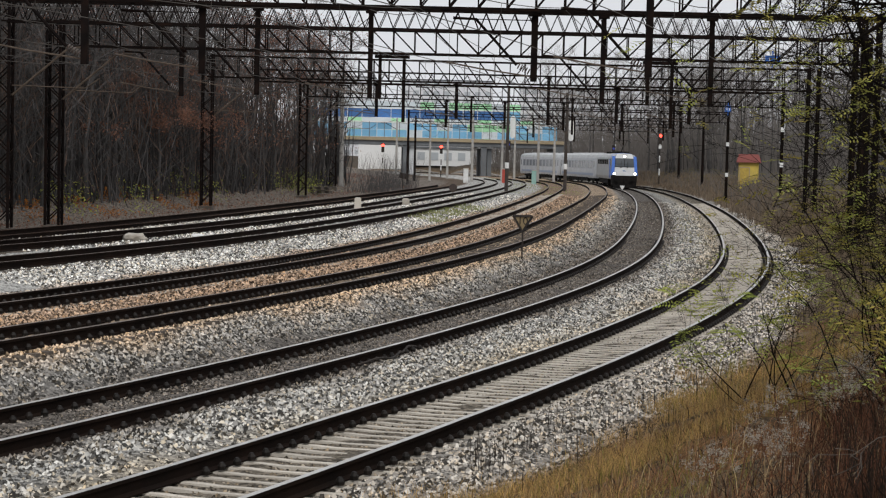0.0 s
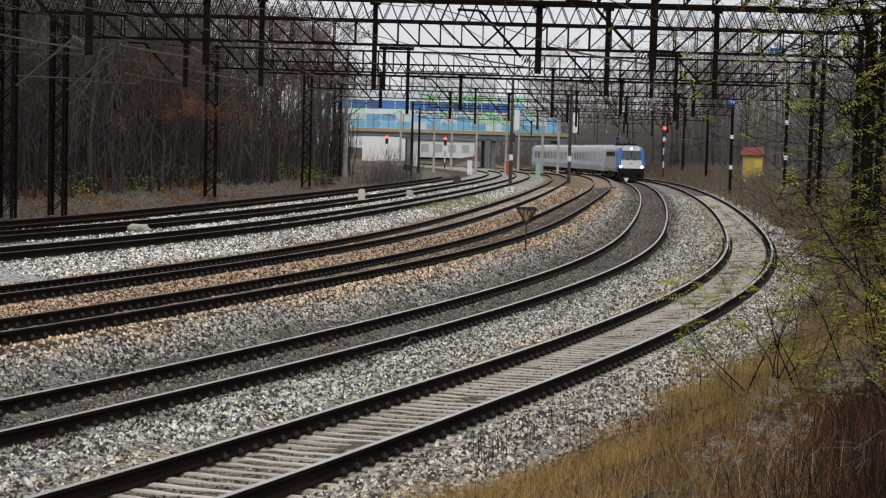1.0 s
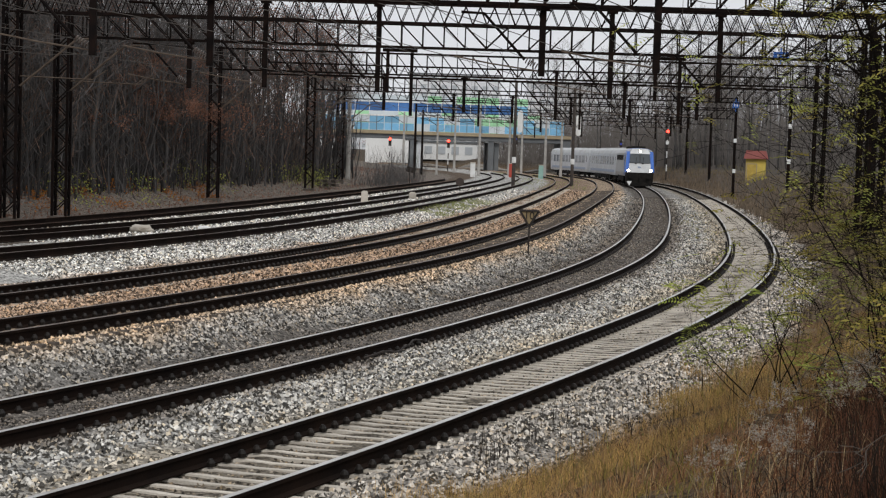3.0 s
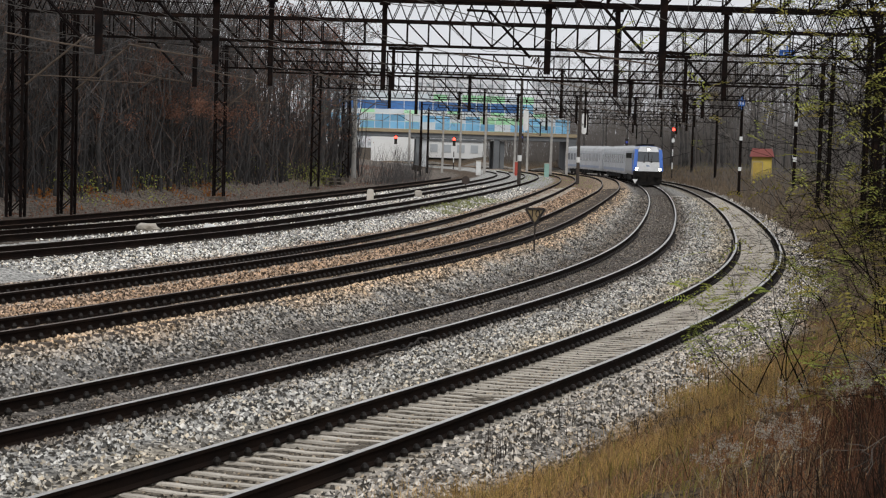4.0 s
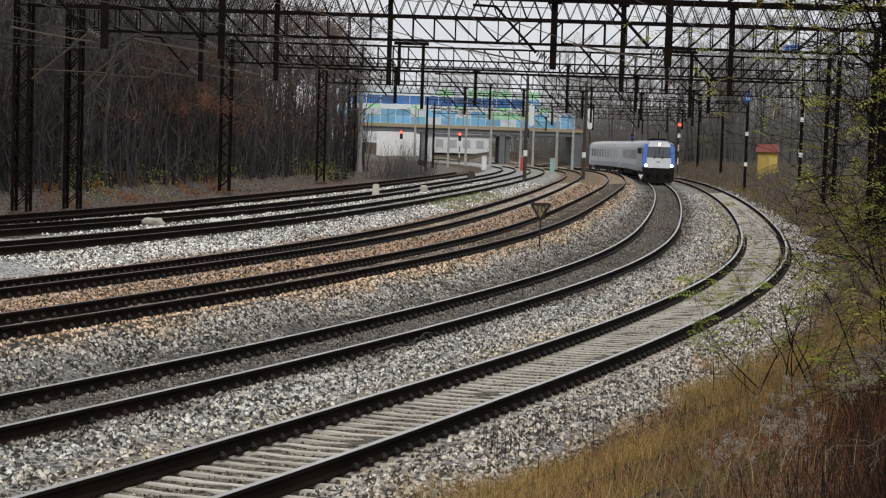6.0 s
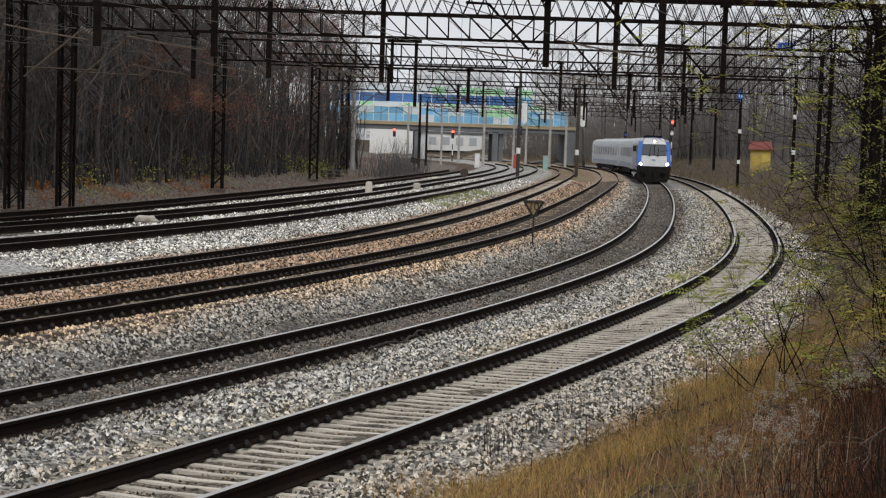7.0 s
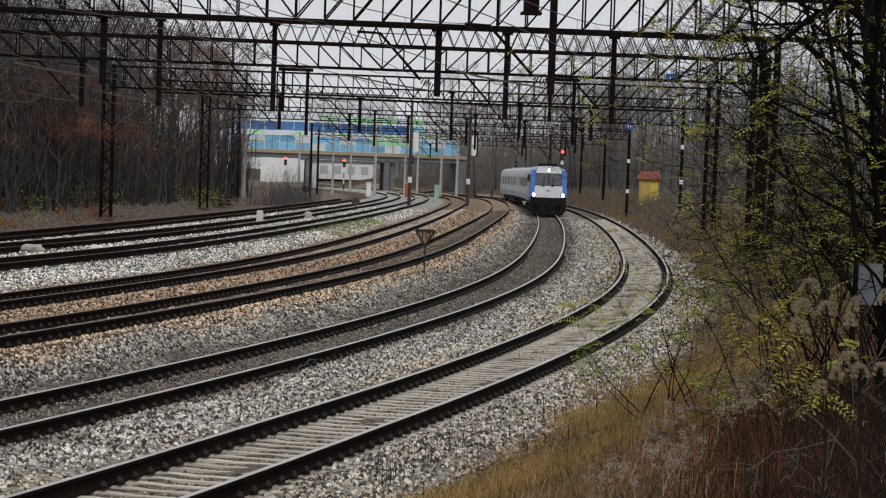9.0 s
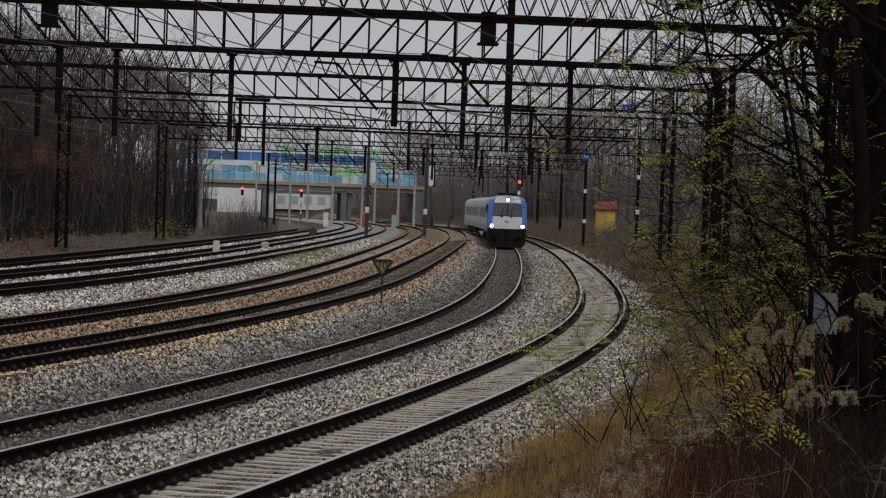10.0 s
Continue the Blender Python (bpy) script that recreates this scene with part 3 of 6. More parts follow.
def locomotive():
    t = thing("locomotive", "blue and white electric locomotive with lit headlights", "locomotive")
    L = 9.75
    full = shell(1.49, 1.0, 3.45, 3.98)
    nose = []
    for y, k, drop in ((-L + 0.3, 0.95, 0), (-L + 1.6, 1.0, 0), (L - 2.4, 1.0, 0), (L - 1.3, 0.99, -0.01), (L - 0.85, 0.965, -0.03)):
        nose.append((y, [(x * k, z + (drop * (z - 1) if z > 1 else 0)) for x, z in full]))
    part("body", loft(nose), LOCO_GREY, t, smooth=False)
    # cab front: slopes back from the sill upward
    def front_y(z):
        return L - 0.12 - max(0, z - 1.15) * 0.10 - max(0, z - 2.2) * 0.20

    def panel(x0, x1, z0, z1, lift=0.0, top0=None, top1=None, thick=0.10):
        b = Build()
        a0, a1 = x0 if top0 is None else top0, x1 if top1 is None else top1
        pts = [(x0, z0), (x1, z0), (a1, z1), (a0, z1)]
        b.add([(x, front_y(z) + lift, z) for x, z in pts] + [(x, front_y(z) + lift - thick, z) for x, z in pts], [(3, 2, 1, 0), (4, 5, 6, 7), (0, 1, 5, 4), (1, 2, 6, 5), (2, 3, 7, 6), (3, 0, 4, 7)])
        return b

    part("cab", loft([(L - 2.0, [(x * 1.003, z + 0.004) for x, z in full]), (L - 1.25, [(x * 0.985, z - 0.012 * max(0, z - 1)) for x, z in full])]), LOCO_BLUE, t)
    part("front_panel", panel(-1.16, 1.16, 1.42, 2.36, 0.02, -1.10, 1.10, 0.5), LOCO_WHITE, t, "white painted cab front")
    for d in (-1, 1):
        part("corner_panel", panel(min(d * 1.14, d * 1.51), max(d * 1.14, d * 1.51), 1.45, 3.6, -0.04, min(d * 1.02, d * 1.36), max(d * 1.02, d * 1.36), 1.6), LOCO_BLUE, t, "blue painted cab corner")
    part("windscreen", panel(-1.08, 1.08, 2.42, 3.36, 0.03, -0.99, 0.99, 0.3), PANE, t, "dark glass windscreen")
    for d in (-0.3, 0.42):
        part("wiper", Build().beam((d, front_y(2.45) + 0.06, 2.42), (d - 0.08, front_y(3.1) + 0.06, 3.05), 0.035), UNDER, t)
        part("wiper_motor", Build().box(d, front_y(2.4) + 0.06, 2.36, 0.16, 0.07, 0.12), UNDER, t)
    part("windscreen_pillar", panel(-0.035, 0.035, 2.42, 3.36, 0.045, thick=0.05), UNDER, t)
    part("brow", panel(-1.06, 1.06, 3.38, 3.86, 0.015, -0.82, 0.82, 0.5), LOCO_WHITE, t, "pale painted brow over the windscreen")
    part("emblem", panel(-0.17, 0.17, 1.88, 2.06, 0.028, -0.05, 0.24, 0.02), COACH_BAND, t)
    part("apron", loft([(L - 0.7, [(-1.44, 0.30), (1.44, 0.30), (1.48, 1.44), (-1.48, 1.44)]), (L - 0.08, [(-1.36, 0.25), (1.36, 0.25), (1.44, 1.40), (-1.44, 1.40)])]), UNDER, t, "black buffer beam and apron")
    part("snow_plough", loft([(L - 0.9, [(-1.15, 0.06), (1.15, 0.06), (1.35, 0.40), (-1.35, 0.40)]), (L - 0.02, [(-1.2, 0.03), (1.2, 0.03), (1.33, 0.36), (-1.33, 0.36)])]), UNDER, t)
    for d in (-0.87, 0.87):
        part("buffer", Build().tube([(d, L - 0.2, 1.04), (d, L + 0.22, 1.04)], 0.13, 12).tube([(d, L + 0.22, 1.04), (d, L + 0.30, 1.04)], 0.24, 14), UNDER, t)
    part("coupler", Build().box(0, L + 0.08, 0.98, 0.16, 0.4, 0.3).tube([(0, L + 0.26, 0.95), (0, L + 0.3, 0.55)], 0.05, 6), UNDER, t)
    for d in (-1.17, 1.17):
        lamp = part("headlight", Build().tube([(d, front_y(1.6) - 0.1, 1.62), (d, front_y(1.6) + 0.06, 1.62)], 0.2, 16), UNDER, t)
        part("lens", Build().tube([(d, front_y(1.6) + 0.05, 1.62), (d, front_y(1.6) + 0.075, 1.62)], 0.14, 16), LAMP, lamp, "glowing headlight lens")
    lamp = part("top_light", Build().tube([(0, front_y(3.6) - 0.1, 3.62), (0, front_y(3.6) + 0.05, 3.62)], 0.17, 14), UNDER, t)
    part("lens", Build().tube([(0, front_y(3.6) + 0.04, 3.62), (0, front_y(3.6) + 0.07, 3.62)], 0.12, 14), LAMP, lamp, "glowing top light lens")
    # flanks
    for d in (-1, 1):
        part("cab_door", Build().box(d * 1.495, L - 2.2, 2.2, 0.03, 0.7, 2.1), LOCO_BLUE, t)
        part("cab_side_window", Build().box(d * 1.50, L - 1.5, 2.85, 0.03, 0.55, 0.7), PANE, t)
        for k in range(6):
            part("side_grille", Build().box(d * 1.50, 4.6 - k * 2.1, 2.95, 0.03, 1.6, 0.55), UNDER, t)
        for k in range(7):
            part("underfloor_box", Build().box(d * 1.25, 4.5 - k * 1.5, 0.72, 0.35, 1.2, 0.55), UNDER, t)
    for k in range(8):
        part("roof_equipment", Build().box(-0.3 + 0.5 * (k % 2), 5.5 - k * 1.5, 4.05, 0.8, 0.7, 0.16 + 0.05 * (k % 3)), UNDER, t)
    pan = part("pantograph", Build().box(0, 6.4, 4.1, 1.4, 1.6, 0.12), UNDER, t)
    part("lower_arm", Build().tube([(0, 5.7, 4.15), (0, 7.3, 4.75)], 0.05, 6), UNDER, pan)
    part("upper_arm", Build().tube([(-0.15, 7.3, 4.75), (-0.55, 6.2, 5.40)], 0.03, 5).tube([(0.15, 7.3, 4.75), (0.55, 6.2, 5.40)], 0.03, 5), UNDER, pan)
    part("collector_head", Build().tube([(-0.98, 6.2, 5.22), (-0.7, 6.2, 5.44), (0.7, 6.2, 5.44), (0.98, 6.2, 5.22)], 0.03, 5), UNDER, pan)
    wheelset(t, 5.0), wheelset(t, -5.0)
    return t


def coach():
    t = thing("passenger_coach", "pale grey passenger coach with a row of windows", "railway coach", group="coaches behind the locomotive")
    L = 13.1
    full = shell(1.42, 0.85, 3.35, 4.02)
    part("body", loft([(-L, [(x * 0.97, z) for x, z in full]), (-L + 0.5, full), (L - 0.5, full), (L, [(x * 0.97, z) for x, z in full])]), COACH_GREY, t)
    part("roof", loft([(-L + 0.05, [(x * 1.004, z + 0.006) for x, z in full if z > 3.3]), (L - 0.05, [(x * 1.004, z + 0.006) for x, z in full if z > 3.3])]), ROOF_GREY, t)
    part("gangway", Build().box(0, L + 0.1, 2.2, 1.3, 0.3, 2.3).box(0, -L - 0.1, 2.2, 1.3, 0.3, 2.3), UNDER, t)
    for d in (-1, 1):
        part("lower_band", Build().box(d * 1.424, 0, 1.32, 0.012, 2 * L - 1.4, 0.30), COACH_BAND, t, "blue-grey stripe")
        part("window_band", Build().box(d * 1.424, 0, 2.55, 0.012, 2 * L - 4.6, 1.05), WINDOW_BAND, t, "grey band round the windows")
        for k in range(10):
            part("window", Build().box(d * 1.428, -9.9 + k * 2.2, 2.55, 0.02, 1.45, 0.88), COACH_PANE, t)
        for e in (-1, 1):
            door = part("door", Build().box(d * 1.428, e * (L - 1.1), 2.05, 0.03, 0.95, 2.2), COACH_GREY, t)
            part("door_window", Build().box(d * 1.436, e * (L - 1.1), 2.6, 0.03, 0.5, 0.8), COACH_PANE, door)
        for k in range(9):
            part("underfloor_box", Build().box(d * 1.1, -6.8 + k * 1.7, 0.66, 0.5, 1.25, 0.5), UNDER, t)
    for e in (-1, 1):
        wheelset(t, e * 9.5)
        for d in (-0.87, 0.87):
            part("buffer", Build().tube([(d, e * L, 1.04), (d, e * (L + 0.3), 1.04)], 0.15, 10), UNDER, t)
    for k in range(5):
        part("roof_vent", Build().box(0, -9 + k * 4.5, 4.03, 0.7, 0.9, 0.12), ROOF_GREY, t)
    return t


WINDOW_BAND = mat("coach_window_band", (0.38, 0.40, 0.43), (0.35, 0.37, 0.40), 0.4, 0, 2, 0.02)
TRAIN = [(locomotive(), 9.8, 10.0)]
first_coach = coach()
for k in range(2):
    TRAIN.append((first_coach if k == 0 else copy_thing(first_coach, Matrix()), 20.0 + 13.3 + 26.8 * k, 19.0))

# ---- road bridge with coloured screens ----
BRIDGE_BLUE = mat("dark_blue_screen", (0.05, 0.14, 0.36), (0.07, 0.18, 0.42), 0.5, 0, 0.5, 0.05, per_object=0.25)
BRIDGE_LIGHT = mat("light_blue_screen", (0.16, 0.40, 0.62), (0.22, 0.46, 0.66), 0.5, 0, 0.5, 0.05, per_object=0.2)
BRIDGE_GREEN = mat("pale_green_screen", (0.30, 0.60, 0.34), (0.36, 0.64, 0.40), 0.5, 0, 0.5, 0.05, per_object=0.2)
BRIDGE_CLEAR = mat("milky_screen", (0.60, 0.66, 0.70), (0.54, 0.60, 0.64), 0.3, 0, 0.5, 0.05, per_object=0.08)
GIRDER = mat("grey_bridge_girder", (0.16, 0.17, 0.18), (0.12, 0.13, 0.14), 0.7, 0.1, 0.6, 0.1)
TAN = mat("tan_bridge_edge", (0.36, 0.29, 0.19), (0.30, 0.25, 0.17), 0.8, 0, 0.6, 0.1)
PIER = mat("pale_pier_concrete", (0.58, 0.60, 0.62), (0.50, 0.52, 0.54), 0.85, 0, 0.5, 0.2)
bridge = thing("road_bridge", "long road bridge with blue and green noise screens", "bridge", pose(0, 262, 0, 0, 0, 3))
part("deck", Build().box(-2, 6, 5.75, 42, 11, 0.5), CONCRETE, bridge)
for j in (0.7, 4.0, 8.0, 11.3):
    part("girder", Build().box(-2, j, 5.2, 42, 0.5, 0.62), GIRDER, bridge)
part("edge_beam", Build().box(-2, 0.3, 5.86, 42, 0.35, 0.52), TAN, bridge, "tan painted edge beam")
for x in (-22.4, 18.2):
    part("abutment", Build().box(x, 6, 2.6, 1.4, 11, 5.6), GIRDER, bridge)
for x in (-6.3, 6.2):
    for j in (1.4, 9.5):
        # Two boxes per pier; the left pier's shaded and lit sides are colours.
        part("pier", Build().box(x, j, 2.4, 0.9, 1.6, 5.0), GIRDER, bridge)
        part("pier", Build().box(x + 0.95, j + 0.6, 2.4, 0.7, 1.6, 5.0), PIER if x < 0 else GIRDER, bridge)
    part("pier_cap", Build().box(x + 0.3, 6, 4.78, 2.6, 10.5, 0.25), PIER, bridge)
for i in range(17):
    x = -21.8 + i * 2.4
    part("screen_panel", Build().box(x, 0.25, 6.72, 2.34, 0.09, 1.1), BRIDGE_LIGHT if i % 5 != 2 else BRIDGE_CLEAR, bridge)
    part("screen_panel", Build().box(x, 0.25, 7.85, 2.34, 0.08, 1.05), BRIDGE_GREEN if 10 < i < 14 else BRIDGE_CLEAR if i % 3 == 0 else BRIDGE_LIGHT, bridge)
    part("screen_rail", Build().box(x, 0.2, 8.5, 2.4, 0.14, 0.2), WHITE, bridge)
    for k in (-1.2, 0.0):
        part("screen_post", Build().box(x + k, 0.16, 7.3, 0.09, 0.14, 2.4), WHITE if k else GIRDER, bridge)
    if i < 15:
        part("rear_screen_panel", Build().box(x, 11.7, 10.2, 2.34, 0.09, 1.45), BRIDGE_BLUE if i < 14 else BRIDGE_LIGHT, bridge)
        part("rear_screen_panel", Build().box(x, 11.7, 11.6, 2.34, 0.07, 1.1), BRIDGE_CLEAR if i < 8 or i % 4 == 1 else BRIDGE_GREEN, bridge)
    part("rear_screen_panel", Build().box(x, 11.75, 7.8, 2.34, 0.07, 3.2), BRIDGE_CLEAR if i % 3 else BRIDGE_GREEN, bridge)
    part("rear_screen_rail", Build().box(x, 11.62, 10.98, 2.4, 0.12, 0.14), WHITE, bridge)
    part("rear_screen_post", Build().box(x - 1.2, 11.62, 9.0, 0.09, 0.14, 6.3), WHITE, bridge)

# ---- pale buildings past the bridge ----
WALL_WHITE = mat("pale_building_wall", (0.72, 0.73, 0.73), (0.66, 0.67, 0.67), 0.7, 0, 0.2, 0.05)
# Grey wall paled so that distance haze sits in its colour.
WALL_GREY = mat("grey_block_wall", (0.70, 0.71, 0.73), (0.64, 0.65, 0.68), 0.8, 0, 0.2, 0.05)


def building(x, y, w, h, d, wall, label, rows, cols, tilt=0):
    base = on_ground(x, y) - 0.3
    t = thing("distant_building", label, "building", pose(x, y, base, 0, 0, tilt))
    part("wall", Build().box(0, d / 2, h / 2, w, d, h), wall, t)
    part("roof", Build().box(0, d / 2, h + 0.2, w + 0.6, d + 0.6, 0.4), GIRDER, t)
    for r in range(rows):
        for c in range(cols):
            part("window", Build().box(-w / 2 + (c + 0.5) * w / cols, -0.03, (r + 0.5) * h / rows + 0.2, w / cols * 0.55, 0.1, h / rows * 0.45), FAR_PANE, t)
    return t


# Panes are lightened too, as haze over the far windows.
FAR_PANE = glass("haze_paled_glass", (0.40, 0.43, 0.46), 0.3)
building(-12.0, 330, 11, 6.6, 20, WALL_WHITE, "low white warehouse beyond the road bridge", 0, 0)
building(2, 345, 17, 3.6, 14, WALL_WHITE, "long low white shed beyond the road bridge", 1, 6)
building(17, 350, 12, 3.2, 14, WALL_GREY, "low grey shed beyond the road bridge", 1, 5)
for bx, by, bw, bh in ((-40, 560, 30, 27), (0, 640, 36, 30), (42, 600, 30, 26)):
    building(bx, by, bw, bh, 12, WALL_GREY, "grey apartment block far behind the railway, paled for haze", 9, 9)
# ---- trackside signs, signals, posts, hut ----
SIGN_BLACK = mat("black_sign_steel", (0.025, 0.022, 0.02), (0.04, 0.03, 0.025), 0.7, 0.2, 8)
YELLOW = mat("yellow_hut_plaster", (0.62, 0.47, 0.10), (0.55, 0.42, 0.10), 0.85, 0, 1.5, 0.2, dirt=(0.35, 0.27, 0.1))
ROOF_RED = mat("dull_red_roof", (0.34, 0.11, 0.10), (0.28, 0.10, 0.09), 0.7, 0, 2, 0.2)
RED_LAMP = glow("red_signal_lamp", (1.0, 0.05, 0.03), 7.0)
BLUE_LAMP = glow("blue_signal_lamp", (0.03, 0.05, 0.30), 0.2)
RED_PAINT = mat("red_mast_paint", (0.45, 0.07, 0.05), (0.36, 0.07, 0.05), 0.6, 0, 3)
GREEN_BOX = mat("pale_green_cabinet", (0.28, 0.45, 0.40), (0.24, 0.40, 0.36), 0.6, 0, 3)
SPUN = mat("spun_concrete_mast", (0.40, 0.39, 0.37), (0.33, 0.32, 0.30), 0.85, 0, 1.5, 0.2, dirt=(0.22, 0.2, 0.18))
BARE_STEEL = mat("sooty_mast_steel", (0.045, 0.04, 0.038), (0.07, 0.055, 0.045), 0.75, 0.1, 3)


def stand(name, label, category, x, y, turn=0.0, group="", base=None):
    return thing(name, label, category, pose(x, y, on_ground(x, y) if base is None else base, 0, 0, turn), group)


t = stand("speed_sign", "black inverted-triangle speed sign with the number 10", "railway sign", 2.2, 45.6, -4)
part("post", Build().tube([(0, 0, -0.2), (0.01, 0, 0.82)], 0.024, 8), SIGN_BLACK, t)
tri = [(-0.27, 1.24), (0.27, 1.24), (0.0, 0.80)]
fr = Build()
for k in range(3):
    a, b = tri[k], tri[(k + 1) % 3]
    fr.beam((a[0], -0.01, a[1]), (b[0], -0.01, b[1]), 0.03, 0.055, up=(0, 0.3, 1))
part("frame", fr, SIGN_BLACK, t)
part("plate", Build().add([(x * 0.9, 0.012, 1.06 + (z - 1.06) * 0.9) for x, z in tri] + [(x * 0.9, 0.02, 1.06 + (z - 1.06) * 0.9) for x, z in tri], [(0, 2, 1), (3, 4, 5), (0, 1, 4, 3), (1, 2, 5, 4), (2, 0, 3, 5)]), mat("faded_yellow_plate", (0.32, 0.24, 0.13), (0.24, 0.18, 0.10), 0.8, 0, 6), t)
num = bpy.data.curves.new("number", "FONT")
num.body, num.size, num.align_x, num.extrude = "10", 0.30, "CENTER", 0.004
num.materials.append(SIGN_BLACK)
number = new("number", num)
number.parent = t
number.matrix_basis = pose(0, -0.004, 1.0, 90, 0, 0)

for x, y, n_board in ((11.0, 150.1, 0.42), (5.3, 140.9, 0.42)):
    t = stand("board_mast", "dark steel mast with a tall white oval board", "mast", x, y)
    part("pole", Build().tube([(0, 0, -0.2), (0, 0, 9.0)], [0.17, 0.12], 10), BARE_STEEL, t)
    part("collar", Build().tube([(0, 0, 2.0), (0, 0, 2.5)], 0.19, 10), WHITE, t)
    b = Build()
    ring = [(0.23 * math.cos(a), 0.72 * (1 if math.sin(a) > 0 else -1) * (math.sin(a) != 0) + 0.23 * math.sin(a)) for a in [2 * math.pi * k / 24 for k in range(24)]]
    b.add([(u + n_board, -0.2, 5.55 + v) for u, v in ring] + [(u + n_board, -0.14, 5.55 + v) for u, v in ring], [tuple(range(24)), tuple(range(47, 23, -1))] + [(k, (k + 1) % 24, 24 + (k + 1) % 24, 24 + k) for k in range(24)])
    part("board", b, WHITE, t, "white enamel oval board")
    part("bracket", Build().beam((0, -0.1, 5.9), (n_board, -0.13, 5.9), 0.05).beam((0, -0.1, 5.2), (n_board, -0.13, 5.2), 0.05), BARE_STEEL, t)


def signal(x, y, height, lamp, base=None, group="line-side signals"):
    t = stand("railway_signal", "slim signal mast banded white and black with a lit lamp", "railway signal", x, y, 0, group, base)
    for k in range(int(height / 0.8)):
        part("band", Build().tube([(0, 0, k * 0.8 - (0.3 if k == 0 else 0)), (0, 0, k * 0.8 + 0.8)], 0.075, 8), WHITE if k % 2 else SIGN_BLACK, t)
    head = part("signal_head", Build().box(0, 0, height - 0.35, 0.42, 0.2, 1.3), SIGN_BLACK, t)
    part("hood", Build().tube([(0, -0.1, height), (0, -0.28, height)], 0.21, 10, caps=False), SIGN_BLACK, head)
    part("lamp", Build().tube([(0, -0.1, height), (0, -0.14, height)], 0.2, 12), lamp, head, "lit signal lamp")
    part("plate", Build().box(0, -0.1, height - 1.35, 0.36, 0.03, 0.36), WHITE, t)
    return t


signal(26.1, 200, 5.6, RED_LAMP, 0.75)
signal(-9.0, 236, 4.2, RED_LAMP, 0.4)
signal(-0.6, 238, 4.2, RED_LAMP, 0.4)
t = stand("shunting_signal", "slender dark post with a small blue signal lamp", "railway signal", 22.0, 215)
part("pole", Build().tube([(0, 0, -0.2), (0, 0, 4.8)], 0.06, 8), BARE_STEEL, t)
head = part("signal_head", Build().box(0, 0, 4.9, 0.4, 0.2, 0.9), SIGN_BLACK, t)
part("lamp", Build().tube([(0, -0.1, 4.9), (0, -0.13, 4.9)], 0.15, 10), BLUE_LAMP, head, "lit blue lamp")
t = stand("shunting_signal", "slender dark post with a small blue signal lamp", "railway signal", 5.6, 146)
part("pole", Build().tube([(0, 0, -0.2), (0, 0, 4.0)], 0.06, 8), BARE_STEEL, t)
head = part("signal_head", Build().box(0, 0, 4.0, 0.35, 0.2, 0.8), SIGN_BLACK, t)
part("lamp", Build().tube([(0, -0.1, 4.1), (0, -0.13, 4.1)], 0.11, 10), BLUE_LAMP, head, "lit blue lamp")

t = stand("marker_sign", "small white inverted-triangle marker on a short post", "railway sign", 16.3, 150.5)
part("post", Build().tube([(0, 0, -0.2), (0, 0, 0.75)], 0.03, 6), BARE_STEEL, t)
part("plate", Build().add([(-0.24, -0.04, 0.95), (0.24, -0.04, 0.95), (0, -0.04, 0.55), (-0.24, -0.01, 0.95), (0.24, -0.01, 0.95), (0, -0.01, 0.55)], [(0, 2, 1), (3, 4, 5), (0, 1, 4, 3), (1, 2, 5, 4), (2, 0, 3, 5)]), WHITE, t)
t = stand("round_target", "dark round target board on a short stake", "railway sign", 0.6, 115.0)
part("stake", Build().tube([(0, 0, -0.2), (0, 0, 0.5)], 0.03, 6), SIGN_BLACK, t)
part("disc", Build().tube([(0, -0.03, 0.66), (0, 0.01, 0.66)], 0.29, 20), mat("dark_rusty_disc", (0.07, 0.05, 0.045), (0.05, 0.04, 0.035), 0.8, 0, 4), t)
for x, y, h, w in ((-4.4, 83.6, 0.62, 0.36), (-2.2, 94.0, 0.34, 0.45)):
    t = stand("concrete_block", "weathered pale concrete marker block by the track", "concrete block", x, y)
    part("block", Build().box(0, 0, h / 2 - 0.1, w, w * 0.7, h + 0.2, taper=0.9), CONCRETE, t)
    part("cap", Build().box(0, 0, h + 0.02, w * 0.75, w * 0.5, 0.06, taper=0.8), CONCRETE, t)
t = stand("relay_box", "black tilted equipment box on a thin post", "equipment box", -4.0, 150.0)
part("box", Build().box(0, 0, 1.35, 0.85, 0.5, 0.5, pose(0, 0, 0, 0, 12, 0)), SIGN_BLACK, t)
part("post", Build().tube([(0.2, 0, -0.2), (0.15, 0, 1.2)], 0.04, 6), SIGN_BLACK, t)
t = stand("sleeper_stack", "low stack of dark old sleepers beside the woods", "sleeper stack", -9.6, 121.0, 20)
for k in range(9):
    part("old_sleeper", Build().box(-0.9 + 0.6 * (k % 4), 0.03 * k, 0.12 + 0.26 * (k // 4), 0.26, 2.6, 0.2), SLEEPER_DARK, t)
